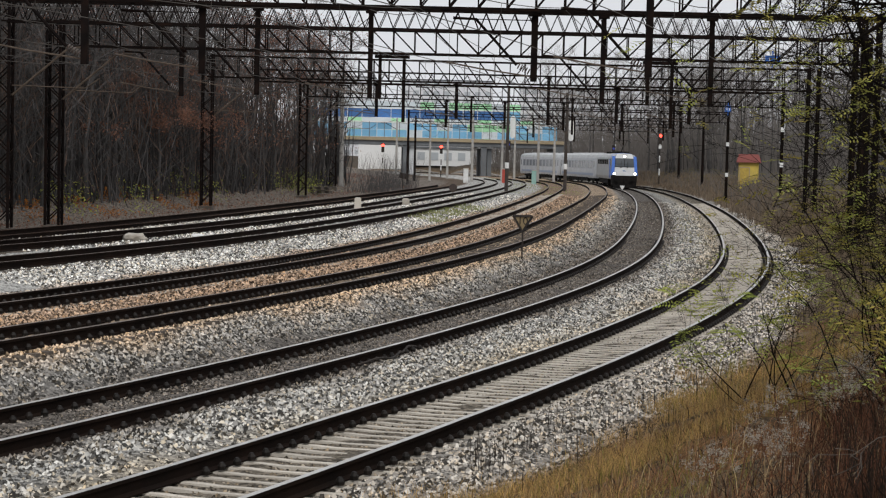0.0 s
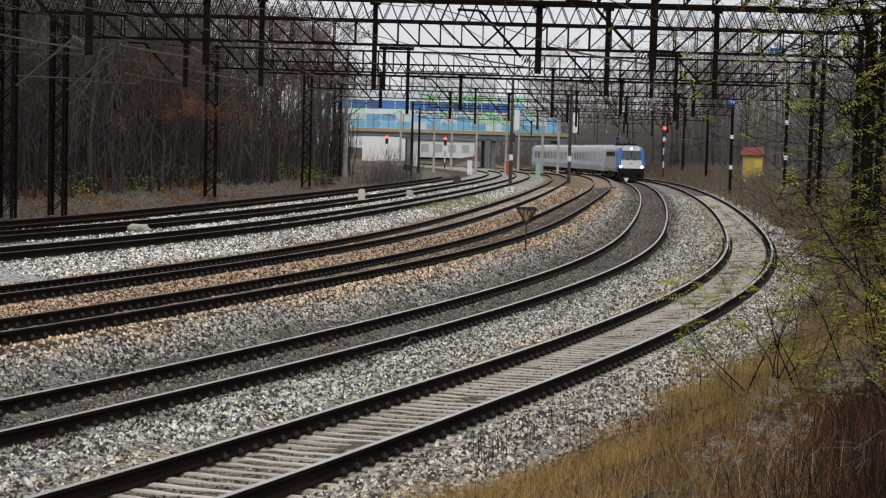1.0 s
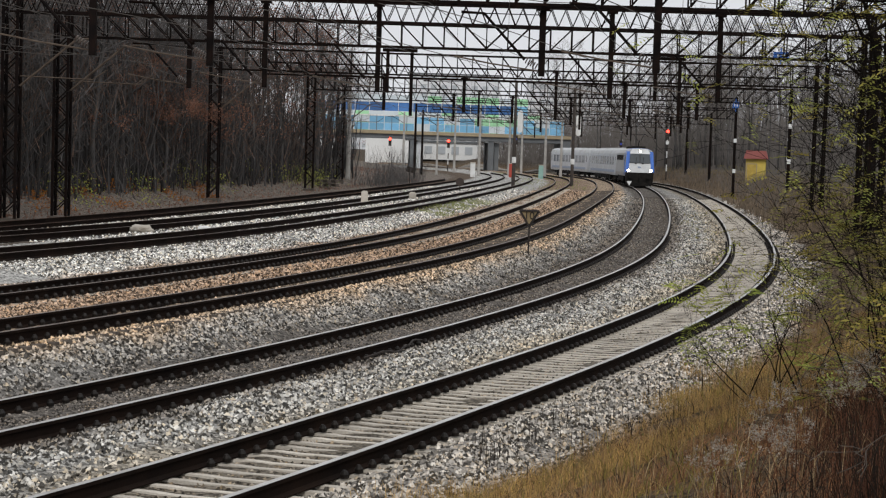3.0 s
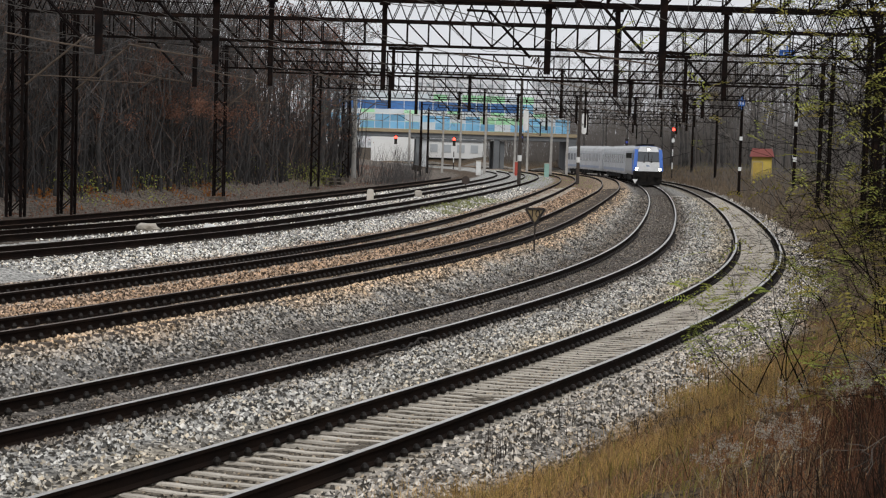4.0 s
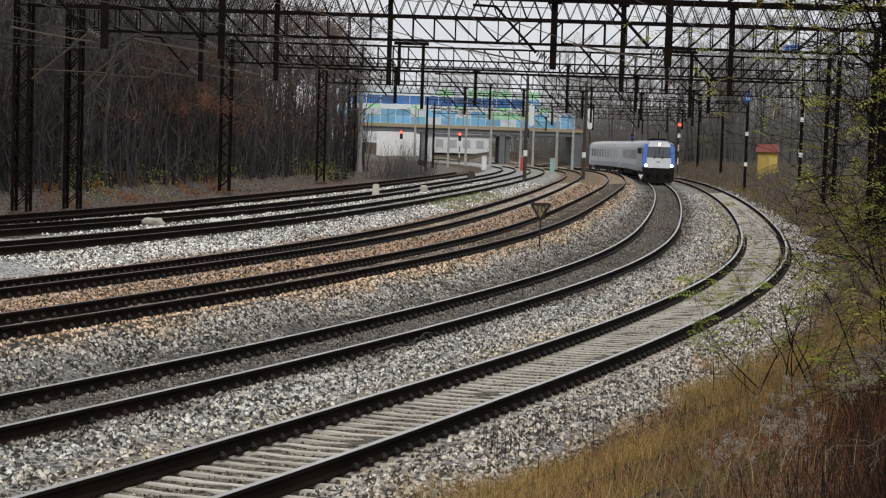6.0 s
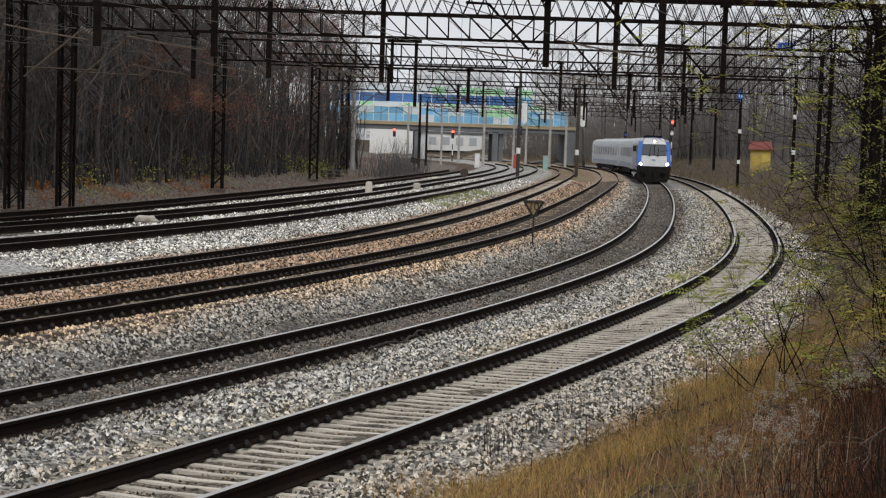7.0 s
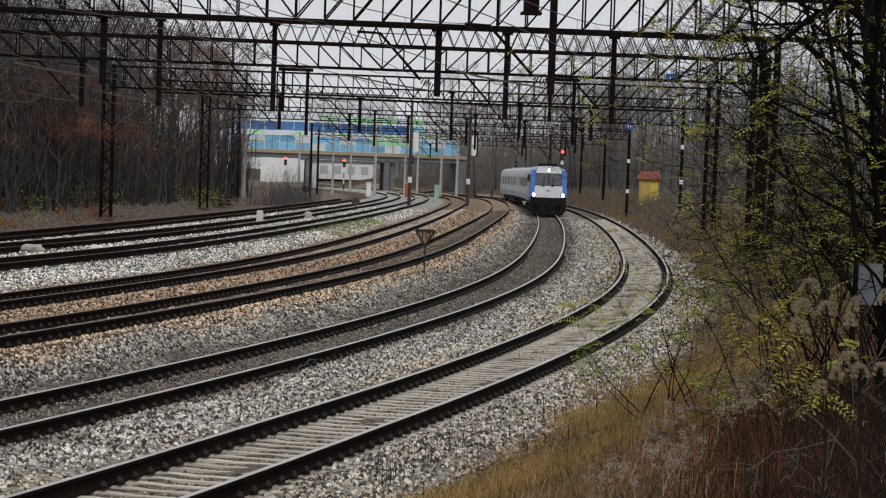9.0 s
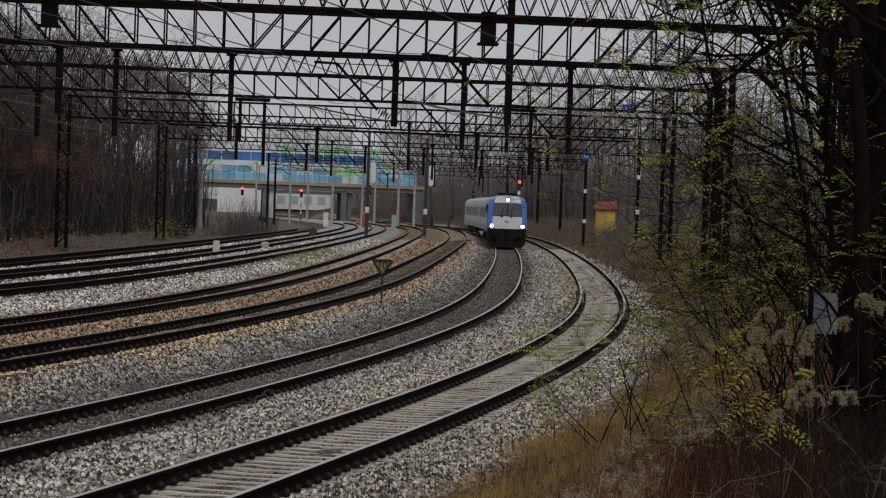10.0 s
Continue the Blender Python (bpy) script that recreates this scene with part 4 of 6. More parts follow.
for x, y, z, s, m_ in ((2.75, 54.5, 0.30, 0.11, WHITE), (-9.4, 49.8, 0.18, 0.30, CONCRETE), (-7.9, 52.6, 0.2, 0.16, WHITE)):
    b = Build()
    bm = bmesh.new()
    bmesh.ops.create_icosphere(bm, subdivisions=2, radius=s)
    rr = random.Random(int(x * 10))
    for v in bm.verts:
        v.co = Vector((v.co.x * 1.5, v.co.y, v.co.z * 0.6)) * rr.uniform(0.8, 1.15)
    me = bpy.data.meshes.new("stone_slab")
    bm.to_mesh(me), bm.free()
    me.materials.append(m_)
    slab = new("stone_slab", me)
    slab.matrix_basis = pose(x, y, on_ground(x, y) + s * 0.3)
    tagged(slab, "loose pale stone slab lying on the ballast", "stone")
t = stand("wooden_plank", "dark splintered plank lying on the white ballast", "plank", -5.2, 40.6, -60)
part("board", Build().box(0, 0, 0.05, 0.9, 0.12, 0.05, pose(0, 0, 0, 0, 4, 0)), SLEEPER_DARK, t)

for x, y, h, r in ((12.0, 212, 8.4, 0.17), (3.2, 195, 8.5, 0.15), (-8.6, 136, 9.0, 0.17), (0.3, 222, 8.0, 0.15), (13.6, 205, 8.5, 0.15), (-2.0, 215, 8.0, 0.13), (7.2, 208, 7.5, 0.15), (-6.8, 228, 8.0, 0.15), (9.8, 232, 8.0, 0.15)):
    t = stand("concrete_mast", "pale tapered spun-concrete catenary mast", "mast", x, y, 0, "concrete masts past the curve")
    part("pole", Build().tube([(0, 0, -0.2), (0, 0, h)], [r * 1.25, r * 0.75], 10), SPUN, t)
    part("arm", Build().tube([(0, 0, h - 1.6), (-1.6, 0, h - 0.7), (-2.3, 0, h - 0.7)], 0.04, 5), STEEL_DARK, t)
    part("stay", Build().tube([(0, 0, h - 0.2), (-1.6, 0, h - 0.7)], 0.02, 4), STEEL_DARK, t)
for x, y, k in ((10.7, 197, GREEN_BOX), (6.9, 190, RED_PAINT), (2.4, 188, WHITE)):
    t = stand("trackside_cabinet", "small painted equipment cabinet beside the tracks", "cabinet", x, y)
    part("body", Build().box(0, 0, 0.75, 0.55, 0.5, 1.7), k, t)
    part("lid", Build().box(0, 0, 1.63, 0.65, 0.6, 0.07), CONCRETE, t)
    part("door", Build().box(0, -0.26, 0.8, 0.45, 0.02, 1.3), k, t)

# yellow hut
hx, hy, hb = 27.75, 150.0, 0.9
t = thing("trackside_hut", "small yellow hut with a dull red roof on the bank", "hut", pose(hx, hy, hb, 0, 0, -12))
part("wall", Build().box(0, 0, 1.05, 1.75, 2.6, 2.9), YELLOW, t)
part("roof", loft([(-1.6, [(-1.08, 2.4), (1.08, 2.4), (1.08, 2.47), (0.86, 3.15), (-0.86, 3.15), (-1.08, 2.47)]), (1.6, [(-1.08, 2.4), (1.08, 2.4), (1.08, 2.47), (0.86, 3.15), (-0.86, 3.15), (-1.08, 2.47)])]), ROOF_RED, t)
part("door", Build().box(-0.35, -1.32, 0.95, 0.8, 0.06, 1.9), mat("ochre_hut_door", (0.50, 0.36, 0.08), (0.42, 0.30, 0.07), 0.7, 0, 4), t)
part("door_frame", Build().box(-0.35, -1.31, 1.94, 0.95, 0.05, 0.08).box(-0.8, -1.31, 0.95, 0.08, 0.05, 1.9).box(0.1, -1.31, 0.95, 0.08, 0.05, 1.9), TAN, t)
for x, y, z in ((30.6, 150, 2.2),):
    t = stand("marker_post", "dark post carrying small white number plates", "post", x, y)
    part("pole", Build().tube([(0, 0, -0.2), (0, 0, 4.6)], 0.09, 8), BARE_STEEL, t)
    for zz in (z - 0.3, z + 1.5):
        part("plate", Build().box(0, -0.1, zz, 0.26, 0.03, 0.30), WHITE, t)
t = stand("notice_plate", "pale blank notice plate on a thin post in the bushes", "sign", 4.54, 14.0, -18)
part("plate", Build().box(0, 0, 2.25 - on_ground(4.54, 14.0), 0.26, 0.02, 0.36), mat("pale_notice", (0.24, 0.265, 0.295), (0.19, 0.21, 0.235), 0.5, 0, 8, 0.05), t)
part("post", Build().tube([(0, 0.03, -0.1), (0, 0.03, 2.2 - on_ground(4.54, 14.0))], 0.02, 6), BARE_STEEL, t)

pts = []
for k in range(14):
    u = k / 13
    cx, cy, _ = on_line(3.4 + 2.6 * u, 0.95 + 0.16 * math.sin(u * 5) + 0.05 * u)
    pts.append((cx, cy, on_ground(cx, cy) + 0.06 + 0.05 * math.sin(u * 9) ** 2))
tagged(part("loose_cable", Build().tube(pts, 0.018, 6), SIGN_BLACK), "black loose cable lying beside the rail", "cable")

# ---- ballast stones ----
def stone_material():
    m = GROUND.copy()
    m.name = "crushed_stone"
    nt = m.node_tree
    N, Lk = nt.nodes, nt.links.new
    for n in list(N):
        if n.bl_idname in ("ShaderNodeTexVoronoi", "ShaderNodeBump"):
            N.remove(n)
    val = [n for n in N if n.bl_idname == "ShaderNodeMapRange" and abs(n.inputs["From Min"].default_value) < 0.1][0]
    isl = N.new("ShaderNodeNewGeometry")
    # many dark and grey stones, some pale ones
    tone = N.new("ShaderNodeFloatCurve")
    pts = tone.mapping.curves[0].points
    pts[0].location, pts[1].location = (0, 0.06), (1, 1.0)
    for at_x, at_y in ((0.25, 0.09), (0.5, 0.36), (0.8, 0.70)):
        pts.new(at_x, at_y)
    tone.mapping.update()
    Lk(isl.outputs["Random Per Island"], tone.inputs["Value"])
    val.inputs["To Min"].default_value, val.inputs["To Max"].default_value = 0.0, 1.95
    Lk(tone.outputs["Value"], val.inputs["Value"])
    # a share of the stones is sandy
    mul = [n for n in N if n.bl_idname == "ShaderNodeMix"][0]
    k = N.new("ShaderNodeMath")
    k.operation = "MULTIPLY"
    k.inputs[1].default_value = 23.7
    fr_ = N.new("ShaderNodeMath")
    fr_.operation = "FRACT"
    Lk(isl.outputs["Random Per Island"], k.inputs[0]), Lk(k.outputs[0], fr_.inputs[0])
    warm = N.new("ShaderNodeMapRange")
    warm.inputs["From Min"].default_value, warm.inputs["From Max"].default_value = 0.55, 1.0
    warm.inputs["To Max"].default_value = 0.85
    Lk(fr_.outputs[0], warm.inputs["Value"])
    hue = N.new("ShaderNodeMix")
    hue.data_type, hue.blend_type = "RGBA", "MULTIPLY"
    hue.inputs["B"].default_value = (1.0, 0.86, 0.66, 1)
    Lk(warm.outputs["Result"], hue.inputs["Factor"])
    Lk(mul.outputs["Result"], hue.inputs["A"])
    Lk(hue.outputs["Result"], N["Principled BSDF"].inputs["Base Color"])
    return m


STONE = stone_material()
CHIP_V = np.array([(1, 0, -0.35), (-1, 0, -0.35), (0, 1, -0.35), (0, -1, -0.35), (0.25, 0.1, 0.8), (-0.35, -0.1, 0.7)], float)
CHIP_F = np.array([(0, 2, 4), (2, 5, 4), (2, 1, 5), (1, 3, 5), (3, 4, 5), (3, 0, 4)])


def scatter_stones(name, s0, s1, n0, n1, density, size, seed):
    r = np.random.default_rng(seed)
    count = int((s1 - s0) * (n1 - n0) * density)
    s, n = r.uniform(s0, s1, count), r.uniform(n0, n1, count)
    keep = np.ones(count, bool)
    sink = np.zeros(count)
    for track in TRACKS:
        d = n - offset(track, s)
        keep &= ~((np.abs(np.abs(d) - 0.75) < 0.10))
        inside = np.abs(d) < 1.32
        phase = np.abs((s + 30) / 0.3 - np.round((s + 30) / 0.3)) * 0.3
        if track != "train":
            keep &= ~(inside & (phase < 0.09) & (r.random(count) < 0.93))
        keep &= ~((np.abs(d) < 0.7) & (r.random(count) < (0.55 if track != "train" else 0.1)))
        sink += np.where(np.abs(d) < 0.8, 0.004, 0)
    s, n, sink = s[keep], n[keep], sink[keep]
    x, y, _ = on_line(s, n)
    z = level(n, s) - sink
    rad = size * r.uniform(0.45, 1.35, len(s)) * np.where(sink > 0, 0.7, 1)
    v = CHIP_V[None] * r.uniform(0.55, 1.4, (len(s), 6, 1)) + r.normal(0, 0.24, (len(s), 6, 3))
    a, b = r.uniform(0, 6.28, len(s)), r.uniform(-0.5, 0.5, len(s))
    ca, sa, cb, sb = np.cos(a)[:, None], np.sin(a)[:, None], np.cos(b)[:, None], np.sin(b)[:, None]
    vx, vy, vz = v[..., 0], v[..., 1], v[..., 2] * 0.9
    vy, vz = cb * vy - sb * vz, sb * vy + cb * vz
    vx, vy = ca * vx - sa * vy, sa * vx + ca * vy
    pts = np.stack([vx, vy, vz], -1) * rad[:, None, None] + np.stack([x, y, z + rad * 0.3], -1)[:, None]
    faces = (CHIP_F[None] + 6 * np.arange(len(s))[:, None, None]).reshape(-1, 3)
    ob = new(name, numpy_mesh(name, pts.reshape(-1, 3), faces, STONE, {"across": np.repeat(usual(n, s), 6)}))
    return tagged(ob, "loose angular grey crushed-stone ballast between the tracks", "ballast", kind="stuff")


scatter_stones("ballast", -8.5, 11, -2.4, 6.4, 620, 0.027, 11)
scatter_stones("ballast", -3, 11, -9.0, -1.5, 420, 0.030, 12)
scatter_stones("ballast", 11, 28, -3.0, 6.0, 380, 0.031, 13)
scatter_stones("ballast", 11, 28, -12.0, -2.0, 260, 0.034, 14)
scatter_stones("ballast", 28, 56, -3.0, 6.2, 170, 0.036, 15)
scatter_stones("ballast", 28, 56, -20.0, -3.0, 120, 0.036, 16)
scatter_stones("ballast", 56, 110, -20.0, 6.2, 34, 0.045, 17)
scatter_stones("ballast", 20, 75, -18.0, -12.8, 80, 0.045, 18)
# ---- woods: bare autumn trees ----
BARK = mat("dark_damp_bark", (0.058, 0.055, 0.054), (0.10, 0.095, 0.092), 0.95, 0, 1.5, 0.5, dirt=(0.14, 0.125, 0.105), per_object=0.35)
TWIG = mat("grey_brown_twigs", (0.085, 0.080, 0.079), (0.062, 0.058, 0.057), 0.95, 0, 0.6, 0, per_object=0.3)

# Twig colour lifted to put distance haze on the farther woods.
FAR_TWIG = mat("haze_paled_twigs", (0.20, 0.183, 0.17), (0.145, 0.13, 0.12), 0.95, 0, 0.6, 0)
RUSSET_TWIG = mat("russet_twigs", (0.15, 0.095, 0.07), (0.10, 0.07, 0.055), 0.95, 0, 0.6, 0)


def leaf_material(name, c1, c2, spread=0.35):
    m = mat(name, c1, c2, 0.75, 0, 1.2, 0, per_island=spread, spec=0.2)
    nt = m.node_tree
    b, out = nt.nodes["Principled BSDF"], nt.nodes["Material Output"]
    through_light, both = nt.nodes.new("ShaderNodeBsdfTranslucent"), nt.nodes.new("ShaderNodeMixShader")
    both.inputs[0].default_value = 0.45
    nt.links.new(b.inputs["Base Color"].links[0].from_socket, through_light.inputs["Color"])
    nt.links.new(b.outputs[0], both.inputs[1]), nt.links.new(through_light.outputs[0], both.inputs[2])
    nt.links.new(both.outputs[0], out.inputs["Surface"])
    return m


# Black bark that carries the wood's inner shade in its colour.
DEEP_BARK = mat("black_shade_bark", (0.030, 0.028, 0.028), (0.055, 0.051, 0.050), 0.95, 0, 1.5, 0.3, per_island=0.4)
RUST_LEAF = leaf_material("rust_brown_leaves", (0.25, 0.13, 0.088), (0.17, 0.085, 0.06))
OLIVE_LEAF = leaf_material("olive_leaves", (0.21, 0.20, 0.045), (0.32, 0.26, 0.06))
GREEN_LEAF = leaf_material("yellow_green_leaves", (0.27, 0.33, 0.07), (0.42, 0.41, 0.10))


def grow(b, r, p, d, length, radius, depth, sides, tips, spread=0.55, up=0.25, kids=(3, 5), bend=0.14, min_r=0.008):
    """A limb with its branches, recursively."""
    steps = 5 if depth >= 3 else 3 if depth >= 1 else 2
    pts, rad = [p.copy()], [radius]
    q, dd = p.copy(), d.normalized()
    for i in range(steps):
        dd = (dd + Vector((r.gauss(0, bend), r.gauss(0, bend), r.gauss(0, bend) + up * 0.12))).normalized()
        q = q + dd * (length / steps)
        pts.append(q.copy())
        rad.append(max(min_r, radius * (1 - 0.8 * (i + 1) / steps)))
    b.tube(pts, rad, sides if depth >= 2 else 3, caps=False)
    tips.append((q.copy(), dd.copy()))
    if depth > 0:
        for k in range(r.randint(*kids)):
            u = r.uniform(0.3, 1.0)
            i = min(steps - 1, int(u * steps))
            f = u * steps - i
            base = pts[i].lerp(pts[i + 1], f)
            side = Vector((r.gauss(0, 1), r.gauss(0, 1), r.gauss(0, 0.6)))
            side = (side - dd * side.dot(dd)).normalized()
            nd = (dd * (1 - spread) + side * spread + Vector((0, 0, up))).normalized()
            grow(b, r, base, nd, length * r.uniform(0.35, 0.62), rad[i] * 0.55, depth - 1, sides, tips, spread, up, kids, bend, min_r)


def leaf_cloud(points, r, per, spread, size):
    """Small folded leaf quads round the given points."""
    n = len(points) * per
    c = np.repeat(np.array([tuple(p) for p in points]), per, 0) + r.normal(0, spread, (n, 3))
    a, t = r.normal(0, 1, (n, 3)), r.normal(0, 1, (n, 3))
    a /= np.linalg.norm(a, axis=1)[:, None]
    t -= a * (t * a).sum(1)[:, None]
    t /= np.linalg.norm(t, axis=1)[:, None]
    k = (size * r.uniform(0.6, 1.3, n))[:, None]
    v = np.stack([c - a * k, c - t * k * 0.45, c + a * k, c + t * k * 0.45], 1)
    return v.reshape(-1, 3), np.arange(4 * n).reshape(-1, 4)


def bare_tree(seed, height, radius, label, leaves=None, depth=3, kids=(4, 6), limbs=15, twig=None):
    r = random.Random(seed)
    t = thing("bare_tree", label, "tree")
    trunk, crown, tips = Build(), Build(), []
    pts, rad, p = [], [], Vector((0, 0, -0.3))
    dd = Vector((r.gauss(0, 0.05), r.gauss(0, 0.05), 1))
    n = 8
    for i in range(n + 1):
        pts.append(p.copy()), rad.append(radius * (1 - 0.88 * i / n) * (1.3 if i == 0 else 1))
        dd = (dd + Vector((r.gauss(0, 0.07), r.gauss(0, 0.07), 0.12))).normalized()
        p = p + dd * height / n
    trunk.tube(pts, rad, 7)
    for k in range(limbs):
        i = r.randint(2, n - 1)
        base = pts[i].lerp(pts[i + 1], r.random()) if i < n else pts[i]
        a = r.uniform(0, 2 * math.pi)
        grow(crown, r, base, Vector((math.cos(a), math.sin(a), r.uniform(0.5, 1.3))), height * r.uniform(0.16, 0.34) * (1.15 - 0.5 * i / n), rad[i] * 0.5, depth - 1, 4, tips, kids=kids, min_r=0.011)
    part("trunk", trunk, BARK, t, smooth=True)
    part("crown", crown, twig or TWIG, t)
    if leaves:
        chosen = [q for q, _ in tips if r.random() < leaves[1]]
        v, f = leaf_cloud(chosen, np.random.default_rng(seed), leaves[2], 0.3, 0.085)
        part("foliage", numpy_mesh("foliage", v, f, leaves[0]), None, t)
    return t


BARE, BROWN_TREE = "leafless grey-brown woodland tree with fine twigs", "woodland tree still holding rust-brown leaves"
kinds = [bare_tree(1, 12.5, 0.15, BARE), bare_tree(2, 11, 0.12, BARE), bare_tree(3, 14, 0.18, BARE), bare_tree(4, 10.5, 0.10, BARE), bare_tree(5, 12, 0.13, BROWN_TREE, (RUST_LEAF, 0.5, 5)), bare_tree(6, 7.5, 0.08, BARE)]
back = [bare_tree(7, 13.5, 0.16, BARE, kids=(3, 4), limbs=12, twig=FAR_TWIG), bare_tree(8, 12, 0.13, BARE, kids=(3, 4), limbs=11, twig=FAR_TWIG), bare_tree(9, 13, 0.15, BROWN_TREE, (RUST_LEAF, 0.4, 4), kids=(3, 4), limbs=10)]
kinds += back
spots = []
wr = random.Random(21)
for row, (n_at, step) in enumerate(((-25.0, 3.2), (-27.0, 3.0), (-29.6, 3.2), (-33, 3.6), (-38, 4.4))):
    s = 22.0 + row
    while s < 235 + 4 * row:
        spots.append((s + wr.uniform(-1.3, 1.3), n_at - wr.uniform(0, 2.4), 0))
        s += step * wr.uniform(0.7, 1.3) * (1 if s < 120 else 1.6)
for row, (n_at, step) in enumerate(((14, 9), (18, 6.5), (24, 6.0), (32, 6.5), (42, 7.0))):
    s = 96.0 + row * 12
    while s < 330:
        spots.append((s + wr.uniform(-2, 2), n_at + wr.uniform(-2, 3) + (4 if s < 160 else 0), 1))
        s += step * wr.uniform(0.7, 1.3)
for i in range(34):
    spots.append((wr.uniform(222, 256), wr.uniform(7, 45), 1))
used = set()
for s, n, side in spots:
    x, y, _ = on_line(s, n)
    if side == 0 and x / y > -0.064 and y > 95:
        continue
    if side == 0 and s > 100 and n < -28 and wr.random() < 0.75:
        continue
    if y > 256:
        continue
    k = wr.choice((0, 1, 2, 3, 3, 5, 5, 0, 1)) if side or wr.random() > 0.16 else 4
    if n < -28 or side:
        k = wr.choice((6, 7)) if wr.random() > 0.2 else (8 if side == 0 else 6)
    scale_turn = pose(x, y, on_ground(x, y) - 0.1, 0, 0, wr.uniform(0, 360))
    if k in used:
        ob = copy_thing(kinds[k], scale_turn)
    else:
        used.add(k)
        ob = kinds[k]
        ob.matrix_basis = scale_turn
    ob["group"] = "woodland trees beside the railway"
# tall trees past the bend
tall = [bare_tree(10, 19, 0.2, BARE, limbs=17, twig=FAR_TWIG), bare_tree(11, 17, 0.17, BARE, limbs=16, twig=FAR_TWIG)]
for i in range(64):
    y = wr.uniform(190, 256) if i < 40 else wr.uniform(284, 325)
    x = wr.uniform(28 if y < 232 else 17, 0.31 * y)
    m = pose(x, y, on_ground(x, y) - 0.1, 0, 0, wr.uniform(0, 360))
    if i < 2:
        ob = tall[i]
        ob.matrix_basis = m
    else:
        ob = copy_thing(tall[i % 2], m)
    ob["group"] = "woodland trees beside the railway"
# woods behind the bridge
for i in range(24):
    x, y = wr.uniform(-60, 90), wr.uniform(285, 320)
    if -18 < x < 16:
        x += 40 if x > 0 else -45
    ob = copy_thing(kinds[wr.choice((6, 7))], pose(x, y, on_ground(x, y) - 0.1, 0, 0, wr.uniform(0, 360)))
    ob["group"] = "woodland trees behind the bridge"


def sticks(name, count, s0, s1, n0, n1, h0, h1, radius, material, seed, label, lean=0.25, lift=0.0):
    """Thin upright shoots of undergrowth."""
    r = np.random.default_rng(seed)
    s, n = r.uniform(s0, s1, count), r.uniform(n0, n1, count)
    x, y, _ = on_line(s, n)
    z = ground_z(x, y) + lift * r.uniform(0, 1, count) ** 0.8
    h = r.uniform(h0, h1, count)
    rad = radius * r.uniform(0.6, 1.4, count)
    top = np.stack([x + r.normal(0, lean, count) * h, y + r.normal(0, lean, count) * h, z + h], 1)
    mid = (np.stack([x, y, z], 1) + top) / 2 + r.normal(0, 0.06, (count, 3)) * h[:, None]
    v = []
    for p, k in ((np.stack([x, y, z - 0.05], 1), 1.0), (mid, 0.7), (top, 0.25)):
        for a in (0, 2.1, 4.2):
            v.append(p + np.stack([np.cos(a) * rad * k, np.sin(a) * rad * k, 0 * rad], 1))
    v = np.stack(v, 1).reshape(-1, 3)
    f = [(i * 3 + k, i * 3 + (k + 1) % 3, (i + 1) * 3 + (k + 1) % 3, (i + 1) * 3 + k) for i in range(2) for k in range(3)]
    f = (np.array(f)[None] + 9 * np.arange(count)[:, None, None]).reshape(-1, 4)
    return tagged(new(name, numpy_mesh(name, v, f, material)), label, "undergrowth", kind="stuff")


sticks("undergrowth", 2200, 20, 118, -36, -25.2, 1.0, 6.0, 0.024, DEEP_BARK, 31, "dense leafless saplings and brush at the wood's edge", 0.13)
sticks("undergrowth", 5200, 14, 86, -58, -30, 4.0, 12.0, 0.055, DEEP_BARK, 32, "dense saplings deep in the wood, darkened for its shade", 0.14)
sticks("undergrowth", 2400, 84, 130, -58, -29, 2.5, 6.5, 0.05, DEEP_BARK, 39, "dense saplings deep in the farther wood, darkened for its shade", 0.14)
sticks("undergrowth", 2600, 46, 104, -46, -28, 6.0, 11.0, 0.05, DEEP_BARK, 28, "tall saplings in the heart of the wood, darkened for its shade", 0.2)
sticks("fine_twigs", 3200, 20, 82, -29, -24, 0.8, 2.6, 0.018, TWIG, 37, "tangle of fine grey-brown twigs in the wood's edge", 0.8, lift=10.5)
sticks("fine_twigs", 1800, 20, 100, -28, -24, 0.8, 2.4, 0.016, RUSSET_TWIG, 38, "tangle of reddish fine twigs in the wood's edge", 0.9, lift=7.5)
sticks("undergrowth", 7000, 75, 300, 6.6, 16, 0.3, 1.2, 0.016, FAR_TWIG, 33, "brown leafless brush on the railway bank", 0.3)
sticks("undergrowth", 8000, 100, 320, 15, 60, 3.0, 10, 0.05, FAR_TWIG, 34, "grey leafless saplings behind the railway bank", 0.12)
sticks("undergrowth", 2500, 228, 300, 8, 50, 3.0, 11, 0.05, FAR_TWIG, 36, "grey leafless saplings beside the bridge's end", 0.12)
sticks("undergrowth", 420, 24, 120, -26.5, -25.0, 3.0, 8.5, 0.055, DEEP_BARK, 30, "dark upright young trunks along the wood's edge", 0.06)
sticks("undergrowth", 90, 24, 120, -26.5, -24.8, 3.0, 8.5, 0.05, TWIG, 29, "pale grey upright young trunks along the wood's edge", 0.08)
sticks("undergrowth", 500, 110, 140, -24, -21, 0.5, 3.5, 0.016, TWIG, 35, "leafless shrubs beside the disused siding", 0.25)


